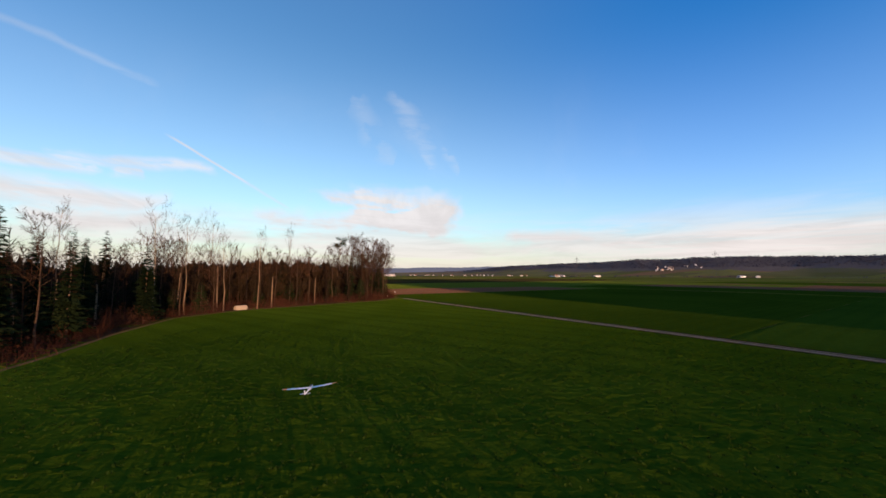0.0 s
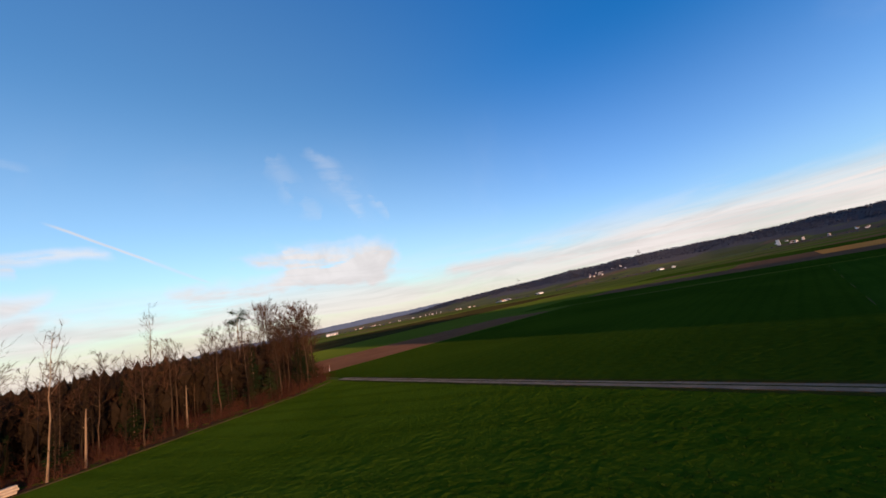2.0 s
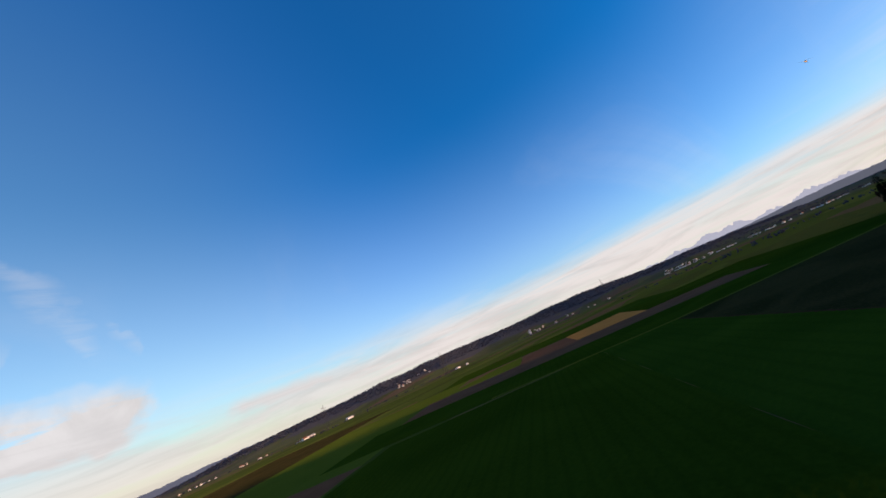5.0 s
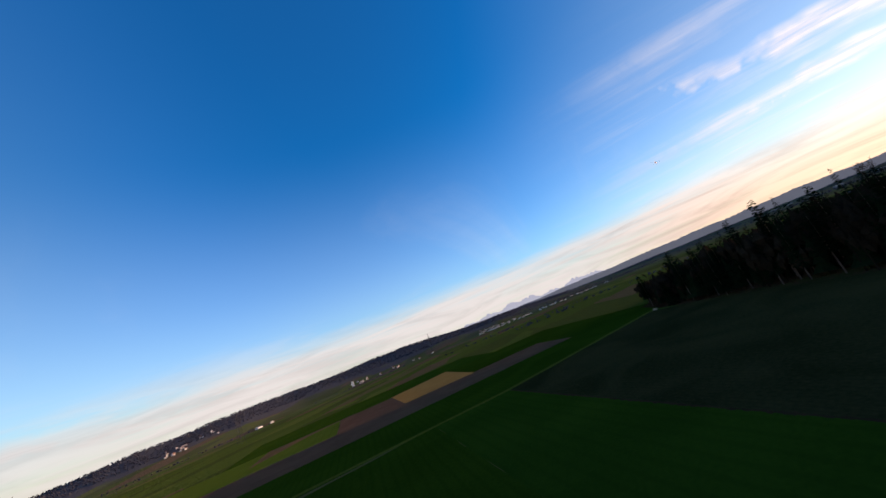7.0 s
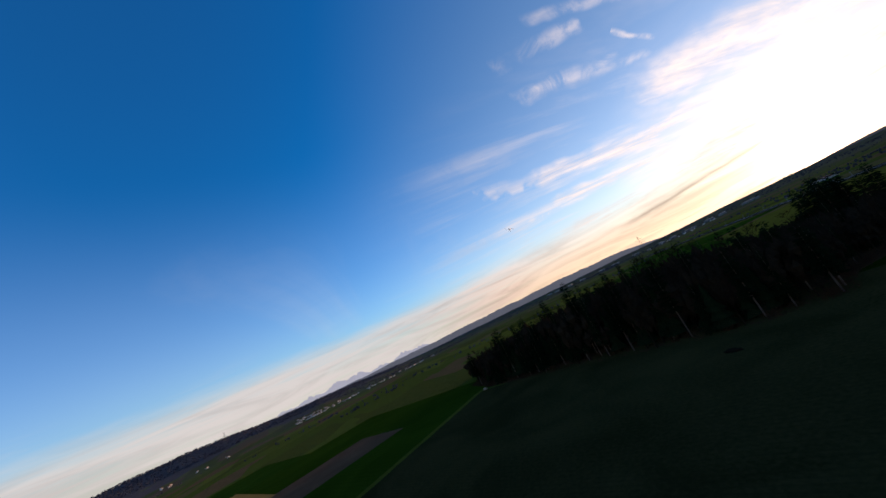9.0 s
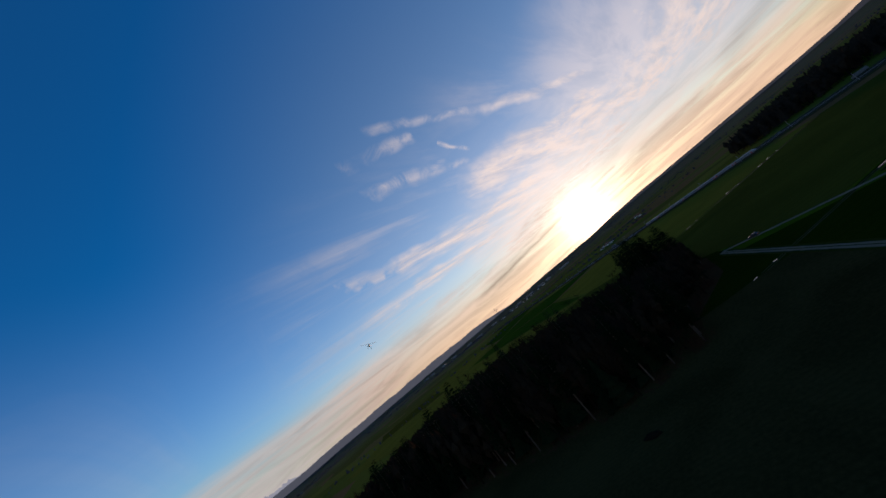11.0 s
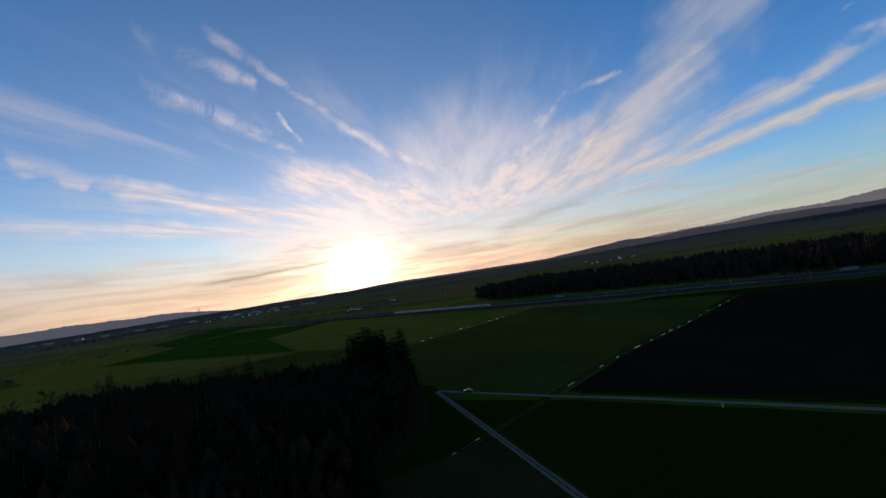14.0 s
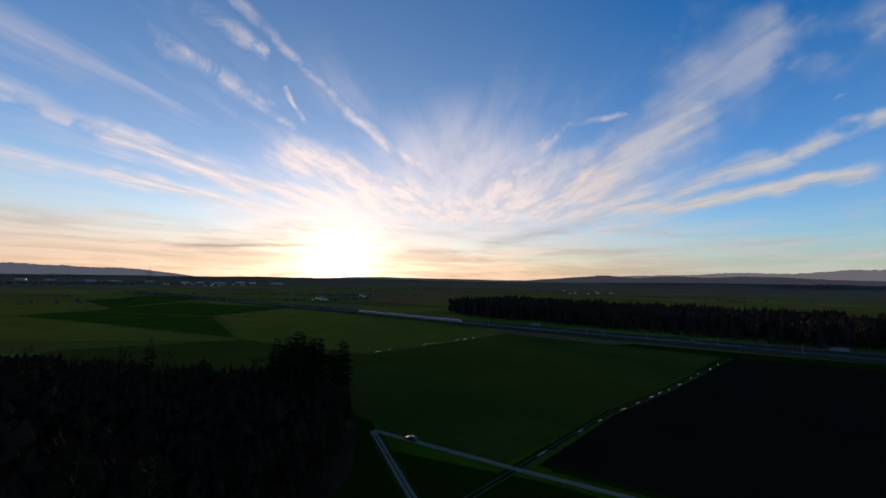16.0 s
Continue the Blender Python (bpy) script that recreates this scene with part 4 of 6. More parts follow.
def inside(p, ring):
    x, y = p
    hit = False
    for (ax, ay), (bx, by) in zip(ring, ring[1:] + ring[:1]):
        if (ay > y) != (by > y) and x < (bx - ax) * (y - ay) / (by - ay) + ax:
            hit = not hit
    return hit


def scatter(rng, ring, spacing, tries):
    """Places inside an outline, no two nearer than the spacing."""
    xs, ys = [p[0] for p in ring], [p[1] for p in ring]
    got = []
    for _ in range(tries):
        p = (rng.uniform(min(xs), max(xs)), rng.uniform(min(ys), max(ys)))
        if inside(p, ring) and all((p[0] - q[0]) ** 2 + (p[1] - q[1]) ** 2 > spacing**2 for q in got):
            got.append(p)
    return got


def stand(x, y, turn, size, wide=None, z=0.0):
    wide = size if wide is None else wide
    return Matrix.LocRotScale((x, y, z), Euler((0, 0, turn)), Vector((wide, wide, size)))


def edge_distance(p, line):
    """The distance of a place from an open line."""
    best = 1e9
    for (ax, ay), (bx, by) in zip(line, line[1:]):
        s = max(0.0, min(1.0, ((p[0] - ax) * (bx - ax) + (p[1] - ay) * (by - ay)) / ((bx - ax) ** 2 + (by - ay) ** 2)))
        best = min(best, math.hypot(p[0] - ax - s * (bx - ax), p[1] - ay - s * (by - ay)))
    return best


class Stand:
    """A kind of tree, its shared meshes, and where its copies stand."""

    def __init__(self, name, label, makers, bark, leaf, category="tree"):
        self.kinds = [(name, label, maker, bark, leaf, category) for maker in makers]
        self.skins = [maker() for maker in makers]
        self.roots = [None] * len(makers)

    def plant(self, k, m, group=""):
        name, label, _, bark, leaf, category = self.kinds[k]
        if self.roots[k] is None:
            self.roots[k] = tree_thing(name, self.skins[k], bark, leaf, label, category)
            tagged(self.roots[k], group=group)
            self.roots[k].matrix_basis = m
            return self.roots[k]
        ob = copy_thing(self.roots[k], m)
        ob.matrix_basis = m
        return tagged(ob, group=group)


BEECH = Stand("bare_tree", "tall leafless broadleaf tree with fine brown twigs", [
    lambda: bare_tree(1, 24, 0.44, 0.30, 17, 0.02, 12, branches=7, fine=0.020), lambda: bare_tree(2, 25, 0.48, 0.28, 17, -0.03, 12, branches=7, fine=0.020), lambda: bare_tree(3, 22, 0.40, 0.31, 16, 0.04, 11, branches=7, fine=0.020),
    lambda: bare_tree(4, 26, 0.52, 0.27, 17, 0.0, 12, branches=7, fine=0.020), lambda: bare_tree(5, 20, 0.36, 0.30, 16, 0.03, 10, branches=7, fine=0.018)], M["bark"], M["twig"])
LIGHT = Stand("young_tree", "slender young leafless tree among the tall ones", [
    lambda: bare_tree(61, 24, 0.30, 0.20, 12, 0.02, 6, 0.15, 6), lambda: bare_tree(62, 22, 0.35, 0.18, 12, -0.04, 6, 0.14, 6), lambda: bare_tree(63, 25, 0.40, 0.17, 12, 0.05, 6, 0.16, 6)], M["bark"], M["twig"])
GAUNT = Stand("gaunt_tree", "tall pale leafless tree with few upswept limbs", [
    lambda: bare_tree(11, 28, 0.48, 0.40, 8, 0.03, 6, 0.22, 6, 0.55, 0.015), lambda: bare_tree(12, 27, 0.50, 0.38, 8, -0.03, 6, 0.20, 6, 0.5, 0.015), lambda: bare_tree(13, 28, 0.55, 0.26, 9, 0.02, 6, 0.18, 6, 0.7, 0.015)], M["pale_bark"], M["bark"])
SPRUCE = Stand("spruce_tree", "dark green spruce with drooping boughs", [
    lambda: spruce(21, 24, 0.15, 0.14, 36, 0.4, 2), lambda: spruce(22, 26, 0.13, 0.22, 36, 0.4, 2), lambda: spruce(23, 22, 0.17, 0.08, 36, 0.45, 2)], M["spruce_bark"], M["needle"])
DENSE = Stand("spruce_tree", "dark spruce in the depth of a wood", [
    lambda: spruce(24, 24, 0.17, 0.25, 15, 0.35, 2), lambda: spruce(25, 22, 0.19, 0.3, 14, 0.3, 2)], M["spruce_bark"], M["needle"])
BLUNT = Stand("old_pine", "tall old conifer with a blunt ragged crown", [
    lambda: spruce(26, 27, 0.13, 0.30, 24, 0.15, 4, 0.36), lambda: spruce(27, 25, 0.14, 0.36, 22, 0.1, 4, 0.30)], M["spruce_bark"], M["needle"])
# bark and twigs both take the copy with the shade painted in
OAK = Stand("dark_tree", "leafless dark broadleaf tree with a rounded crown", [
    lambda: bare_tree(81, 22, 0.34, 0.30, 14, 0.02, 6, branches=7, fine=0.038), lambda: bare_tree(82, 20, 0.30, 0.33, 14, -0.03, 6, branches=7, fine=0.038), lambda: bare_tree(83, 24, 0.38, 0.28, 14, 0.03, 6, branches=7, fine=0.038)], M["shaded_twig"], M["shaded_twig"])
YOUNG = Stand("young_spruce", "young green conifer in the undergrowth", [
    lambda: spruce(31, 8, 0.24, 0.03, 14, 0.25), lambda: spruce(32, 6.5, 0.27, 0.03, 12, 0.2)], M["spruce_bark"], M["young_needle"])
BRUSH = Stand("thin_tree", "thin leafless pole tree of the lower storey", [lambda: brush(71, 12, 76), lambda: brush(72, 11, 72), lambda: brush(73, 13, 80)], M["shaded_twig"], M["shaded_twig"])
PINE = Stand("pine_tree", "tall pine with a bare stem and one dark tuft", [lambda: pine_top(41, 27)], M["pale_bark"], M["needle"])
BUSH_SKINS = [bush(51, 3.4, 3.6, 30, 1), bush(52, 2.6, 4.2, 30, 2), bush(53, 4.4, 3.4, 30, 1), bush(54, 1.8, 3.4, 28, 1)]
BUSHES = [skin.mesh("thicket", M["red_twig"] if k < 2 else M["twig"]) for k, skin in enumerate(BUSH_SKINS)]


def thicket(k, m, label, group):
    ob = new("shrub", BUSHES[k])
    ob.matrix_basis = m
    return tagged(ob, label, "shrub", group)


def stuff_of(name, picks, label):
    """Many trees of the wood's depth as two meshes: stems and crowns."""
    by_mat = {}
    for stand_, k, m in picks:
        _, _, _, bark, leaf, _ = stand_.kinds[k]
        for skin, mat in zip(stand_.skins[k], (bark, leaf)):
            m4 = np.array(m)
            v, f = np.concatenate(skin.v), np.concatenate(skin.f)
            store = by_mat.setdefault(mat.name, [[], [], 0, mat])
            store[0].append(v @ m4[:3, :3].T + m4[:3, 3])
            store[1].append(f + store[2])
            store[2] += len(v)
    root = new(name)
    for verts, faces, _, mat in by_mat.values():
        ob = data_part("far_stems" if "bark" in mat.name or "wood" in mat.name else "far_crowns", tri_mesh(name, np.concatenate(verts), np.concatenate(faces), mat), root)
        tagged(ob, kind="stuff")
    return tagged(root, label, "wood", kind="stuff")


# the lit wood beside the crop field
WOOD_A = [(-42, 24), (-48, 42), (-54, 56), (-60, 76), (-55, 92), (-39, 110), (-24, 127), (-20, 143), (-27, 172), (-36, 200), (-75, 222), (-190, 205), (-205, 120), (-150, 30), (-95, -20), (-60, -25)]
EDGE_A = WOOD_A[:10]
tagged(part("wood_floor", patch(WOOD_A, 0.06), M["litter"]), "brown leaf litter under the wood", "ground", kind="structure")
tagged(part("verge", ribbon([(-40, 22), (-47, 42), (-53, 56), (-59, 76), (-54, 92), (-38, 110), (-23, 127), (-18, 138)], 0.7, 0.065, 0.05, 2), M["dry"]), "strip of dry grass along the wood's edge", "verge", kind="structure")
rng = random.Random(7)
deep = []
count_a = 0
spots = sorted(scatter(rng, WOOD_A, 4.6, 9000), key=lambda p: edge_distance(p, EDGE_A))
for p in spots:
    off = edge_distance(p, EDGE_A)
    if off < 2.0 or off > 60:
        continue
    az = math.degrees(math.atan2(p[1], p[0]))
    luck = rng.random()
    size = rng.uniform(0.72, 1.0)
    dark = 0.66 if az > 130 else 0.26 if az > 113 else 0.07
    if off > 12:
        dark = max(dark, 0.50 if az > 118 else 0.25)
    if luck < dark:
        pick = (SPRUCE, rng.randrange(3))
        size *= 0.74 if off < 12 else 0.68
    elif off > 16:
        pick = (LIGHT, rng.randrange(3))
        size *= 0.85
    else:
        pick = (BEECH, rng.randrange(5))
        size *= 0.80 if az > 112 else 1.0
    m = stand(p[0], p[1], rng.uniform(0, 6.28), size, size * rng.uniform(0.85, 1.1))
    if count_a < 150:
        pick[0].plant(pick[1], m, "trees of the sunlit wood")
        count_a += 1
    else:
        deep.append((DENSE, count_a % 2, m) if pick[0] is SPRUCE else (LIGHT, count_a % 3, m))
        count_a += 1
poles = []
for p in scatter(rng, WOOD_A, 2.5, 9000):
    off = edge_distance(p, EDGE_A)
    if 4 < off < 48 and len(poles) < 380:
        size = rng.uniform(0.65, 1.25)
        poles.append((BRUSH, rng.randrange(3), stand(p[0], p[1], rng.uniform(0, 6.28), size, size * 1.3)))
stuff_of("wood_depth", deep[:170] + poles, "leafless trees and spruces deep in the sunlit wood")
# a lower storey of young trees between the tall ones
for k, p in enumerate(scatter(rng, WOOD_A, 4.2, 7000)):
    off = edge_distance(p, EDGE_A)
    if 1.5 < off < 24:
        size = rng.uniform(0.6, 1.2)
        BRUSH.plant(rng.randrange(3), stand(p[0], p[1], rng.uniform(0, 6.28), size, size * 1.1), "young trees in the sunlit wood")
# tall trees that stand out above the rest
for x, y, k, size in ((-75, 110, 0, 1.0), (-66, 79, 0, 0.90), (-62, 83, 1, 0.88), (-60, 134, 2, 1.02), (-52, 97, 2, 0.82), (-70, 62, 2, 0.84), (-57, 90, 1, 0.74)):
    GAUNT.plant(k, stand(x, y, k * 1.3 + x, size), "gaunt trees above the wood")
PINE.plant(0, stand(-44, 146, 0.4, 0.92), "trees of the sunlit wood")
for x, y, k, size in ((-38, 152, 3, 1.08), (-32, 158, 1, 1.06), (-42, 158, 0, 1.14), (-35, 147, 4, 1.3), (-28, 150, 1, 1.0), (-44, 168, 3, 1.12), (-38, 174, 0, 1.15), (-32, 168, 2, 1.2), (-25, 143, 2, 1.05), (-26, 156, 0, 1.0), (-30, 164, 3, 1.0)):
    BEECH.plant(k, stand(x, y, x * 0.7, size), "trees of the sunlit wood")


def snag(x, y, high, lean):
    sk = Skin()
    rng_ = np.random.default_rng(int(high * 10))
    sk.tube([(0, 0, 0), (lean * 0.3, 0.05, high * 0.4), (lean * 0.7, -0.05, high * 0.8), (lean, 0, high)], [0.19, 0.15, 0.12, 0.06], 9)
    for k in range(3):
        z = high * rng_.uniform(0.5, 0.95)
        a = rng_.uniform(0, 6.28)
        sk.tube([(lean * z / high, 0, z), (lean * z / high + math.cos(a) * 0.7, math.sin(a) * 0.7, z + 0.3)], [0.07, 0.0], 5)
    ob = new("tree_snag", sk.mesh("tree_snag", M["pale_bark"], True))
    ob.matrix_basis = stand(x, y, x, 1.0)
    tagged(ob, "pale broken dead trunk without a crown", "tree trunk", "dead trunks in the wood")


for x, y, high, lean in ((-58, 52, 9.0, 0.2), (-68, 69, 15.0, -0.2), (-58, 47, 9.5, 0.9), (-50, 101, 9.0, 0.1), (-60, 60, 8.0, 0.3), (-60, 92, 12.0, 0.4), (-66, 86, 10.0, -0.4), (-43, 116, 8.5, 0.1)):
    snag(x, y, high, lean)
# undergrowth along the edge
tangle = []
for k in range(340):
    seg = rng.randrange(len(EDGE_A) - 1)
    s, off = rng.random(), rng.uniform(0.4, 12.0)
    (ax, ay), (bx, by) = EDGE_A[seg], EDGE_A[seg + 1]
    nx, ny = -(by - ay), bx - ax
    nl = math.hypot(nx, ny)
    x, y = ax + (bx - ax) * s + nx / nl * off, ay + (by - ay) * s + ny / nl * off
    if not inside((x, y), WOOD_A):
        continue
    kind_ = rng.choice((0, 0, 0, 1, 1, 1, 2, 3))
    place = stand(x, y, rng.uniform(0, 6.28), rng.uniform(0.7, 1.25), rng.uniform(0.9, 1.5))
    if k >= 210:
        tangle.append((kind_, place))
        continue
    thicket(kind_, place,
            "reddish leafless thicket at the wood's edge" if kind_ < 2 else "brown leafless shrub at the wood's edge", "undergrowth of the sunlit wood")
    if k % 3 == 0:
        YOUNG.plant(k % 2, stand(x - 3.0, y + 2.0, k, rng.uniform(0.7, 1.2)), "undergrowth of the sunlit wood")

tangle_v, tangle_f, tangle_n = [], [], 0
for kind_, place in tangle:
    skin, m4 = BUSH_SKINS[kind_], np.array(place)
    v, f = np.concatenate(skin.v), np.concatenate(skin.f)
    tangle_v.append(v @ m4[:3, :3].T + m4[:3, 3])
    tangle_f.append(f + tangle_n)
    tangle_n += len(v)
tagged(new("undergrowth", tri_mesh("undergrowth", np.concatenate(tangle_v), np.concatenate(tangle_f), M["red_twig"])), "reddish tangle of bare shrubs under the trees", "undergrowth", kind="stuff")

# the dark wood between the fields and the sun
WOOD_B = [(172, -131), (159, -97), (164, -62), (156, -40), (176, -17), (243, 6), (306, 33), (348, 36), (405, 0), (425, -80), (385, -137), (250, -142), (202, -152)]
EDGE_B = [(202, -152), (172, -131), (159, -97), (164, -62), (156, -40), (176, -17), (243, 6), (306, 33), (348, 36)]
tagged(part("wood_floor", patch(WOOD_B, 0.06), M["litter"]), "dark leaf litter under the wood", "ground", kind="structure")
deep = []
count_b = 0
spots = sorted(scatter(rng, WOOD_B, 5.8, 9000), key=lambda p: edge_distance(p, EDGE_B))
for p in spots:
    off = edge_distance(p, EDGE_B)
    if off < 1.5:
        continue
    luck = rng.random()
    east = p[0] > 235
    conifers = 1.0 if off < 15 else 0.97
    pick = (SPRUCE, rng.randrange(3)) if luck < conifers else (LIGHT, rng.randrange(3))
    if luck < 0.22 and p[1] > -55:
        pick = (BLUNT, rng.randrange(2))
    elif luck < (0.50 if p[1] > -40 else 0.78):
        pick = (OAK, rng.randrange(3))
    size = rng.uniform(0.60, 0.95) if not east else rng.uniform(0.75, 1.15)
    if p[1] > -60:
        size = float(np.interp(p[0], (165, 180, 200, 240, 280, 345), (1.10, 1.36, 1.62, 1.62, 1.42, 0.95))) * rng.uniform(0.72, 1.0)
    size *= 0.84 if off < 6 else 0.95
    m = stand(p[0], p[1], rng.uniform(0, 6.28), size, min(size, 1.05) * rng.uniform(0.9, 1.2))
    if count_b < 150:
        pick[0].plant(pick[1], m, "trees of the dark wood")
        count_b += 1
    else:
        deep.append((DENSE, count_b % 2, m) if pick[0] is SPRUCE else (OAK, count_b % 3, m))
        count_b += 1
rng.shuffle(deep)
stuff_of("wood_depth", deep[:105], "dark spruces and bare trees deep in the shaded wood")
for x, y, k, size in ((200, -136, 0, 1.12), (196, -131, 1, 1.16), (205, -129, 0, 1.05), (193, -138, 1, 1.1), (185, -145, 0, 0.96), (188, -141, 1, 0.9), (206, -138, 1, 1.1), (198, -142, 0, 1.0), (190, -133, 0, 0.92)):
    BLUNT.plant(k, stand(x, y, x, size * 1.06, size * 1.3), "trees of the dark wood")
for x, y, k, size in ((278, -75, 1, 1.34), (262, -40, 0, 1.2), (300, -20, 2, 1.25), (240, -30, 1, 1.15), (325, 5, 0, 1.1), (220, -50, 0, 1.12)):
    SPRUCE.plant(k, stand(x, y, x, size, size * 1.2), "trees of the dark wood")
for k in range(75):
    seg = rng.randrange(len(EDGE_B) - 1)
    s, off = rng.random(), rng.uniform(0.5, 6.0)
    (ax, ay), (bx, by) = EDGE_B[seg], EDGE_B[seg + 1]
    nx, ny = (by - ay), -(bx - ax)
    nl = math.hypot(nx, ny)
    x, y = ax + (bx - ax) * s + nx / nl * off, ay + (by - ay) * s + ny / nl * off
    if inside((x, y), WOOD_B):
        thicket(rng.randrange(4), stand(x, y, rng.uniform(0, 6.28), rng.uniform(0.8, 1.4), rng.uniform(1.0, 1.6)), "bare dark thicket at the wood's edge", "undergrowth of the dark wood")

# far woods --------------------------------------------------------------------


def low_tree(rng_, conifer, clumps=9):
    """A small far tree of a few dozen triangles with an uneven outline."""
    sk = Skin()
    sk.tube([(0, 0, 0), (0, 0, 0.55)], [0.02, 0.0], 3)
    if conifer:
        for j in range(5):
            z, r = 0.12 + 0.17 * j, 0.20 * (1 - j / 5.6)
            a0 = rng_.uniform(0, 6.28)
            ring = [(r * rng_.uniform(0.7, 1.25) * math.cos(a0 + k * 1.047), r * rng_.uniform(0.7, 1.25) * math.sin(a0 + k * 1.047), z - 0.05 * rng_.random()) for k in range(6)]
            sk.add(ring + [(0, 0, z + 0.26)], [(k, (k + 1) % 6, 6) for k in range(6)])
    else:
        for j in range(clumps):
            c = np.array([rng_.normal(0, 0.12), rng_.normal(0, 0.12), rng_.uniform(0.35, 0.88)])
            s = rng_.uniform(0.09, 0.17) * (9 / clumps) ** 0.45 * np.array([0.8, 0.8, 1.7 if clumps > 9 else 1.0])
            oct_ = np.array([(1, 0, 0), (-1, 0, 0), (0, 1, 0), (0, -1, 0), (0, 0, 1), (0, 0, -1)]) * s * rng_.uniform(0.7, 1.3, (6, 1)) + c
            sk.add(oct_, [(0, 2, 4), (2, 1, 4), (1, 3, 4), (3, 0, 4), (2, 0, 5), (1, 2, 5), (3, 1, 5), (0, 3, 5)])
    return np.concatenate(sk.v), np.concatenate(sk.f)


NPR = np.random.default_rng(17)
LOW = [low_tree(NPR, k < 4, 18) for k in range(8)]


def far_wood(name, places, label, mat):
    """One mesh of many far trees; places are x, y, z, height and whether it is a conifer."""
    vs, fs, n_ = [], [], 0
    for x, y, z, high, conifer in places:
        v, f = LOW[NPR.integers(0, 4) + (0 if conifer else 4)]
        a, wide = NPR.uniform(0, 6.28), high * NPR.uniform(0.9, 1.4)
        c, s = math.cos(a), math.sin(a)
        q = np.stack([(v[:, 0] * c - v[:, 1] * s) * wide + x, (v[:, 0] * s + v[:, 1] * c) * wide + y, v[:, 2] * high + z], 1)
        vs.append(q)
        fs.append(f + n_)
        n_ += len(q)
    ob = new(name, tri_mesh(name, np.concatenate(vs), np.concatenate(fs), mat))
    return tagged(ob, label, "wood", kind="stuff")


WOOD_C = [(192, -515), (100, -470), (-10, -412), (-150, -345), (-420, -235), (-520, -330), (-300, -560), (60, -720), (185, -620)]
places = []
for p in scatter(random.Random(3), WOOD_C, 6.5, 9000):
    places.append((p[0], p[1], 0.0, NPR.uniform(18, 25) if p[0] > 60 else NPR.uniform(15, 23), NPR.random() < 0.45))
far_wood("motorway_wood", places, "long dark wood behind the motorway", M["bare_wood"])

# the dark wood's close inner stand
FINE_CROWNS = LOW[:4] + [low_tree(NPR, False, 27) for k in range(4)]
LOW, COARSE = FINE_CROWNS, LOW
places, bare_places = [], []
for p in scatter(random.Random(9), WOOD_B, 4.6, 9000):
    off = edge_distance(p, EDGE_B)
    if off > 5:
        top_ = 17.0 if p[1] < -60 else float(np.interp(p[0], (165, 200, 280, 345), (21, 29, 27, 17)))
        conifer = NPR.random() < (0.4 if p[1] > -40 else 0.08)
        (places if conifer else bare_places).append((p[0], p[1], 0.0, top_ * NPR.uniform(0.55, 0.78) if conifer else top_ * NPR.uniform(0.7, 0.98), conifer))
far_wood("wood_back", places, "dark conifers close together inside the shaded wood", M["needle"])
far_wood("wood_back", bare_places, "dark bare crowns close together inside the shaded wood", M["shaded_twig"])

LOW = COARSE

# the back of the sunlit wood: close-set conifers in the west, bare crowns elsewhere
places, bare_places = [], []
for p in scatter(random.Random(5), WOOD_A, 3.6, 6000):
    if edge_distance(p, EDGE_A) > 13:
        west = math.atan2(p[1], p[0]) > radians(127)
        conifer = NPR.random() < (0.8 if west else 0.16)
        (places if conifer else bare_places).append((p[0], p[1], 0.0, NPR.uniform(7, 11) if conifer else NPR.uniform(9, 15), conifer))
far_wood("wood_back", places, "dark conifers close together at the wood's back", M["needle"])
far_wood("wood_back", bare_places, "dark bare crowns close together at the wood's back", M["shaded_twig"])

LOW = LOW[:4] + [low_tree(NPR, False, 3) for k in range(4)]
places = []
while len(places) < 10500:
    az = NPR.uniform(-140, 112)
    top, far = skyline(az)
    r = far * NPR.uniform(0.82, 1.04)
    x, y = MID.x + r * math.cos(radians(az)), MID.y + r * math.sin(radians(az))
    z = land_height(x, y)
    if z > 26 + 55 * noise.noise(Vector((x, y, 0)) * 0.0028) and z > 0.25 * top and r < 4880:
        places.append((x, y, z - 2.0, NPR.uniform(7, 11.5), NPR.random() < 0.12))
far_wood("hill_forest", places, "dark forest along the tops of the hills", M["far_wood"])

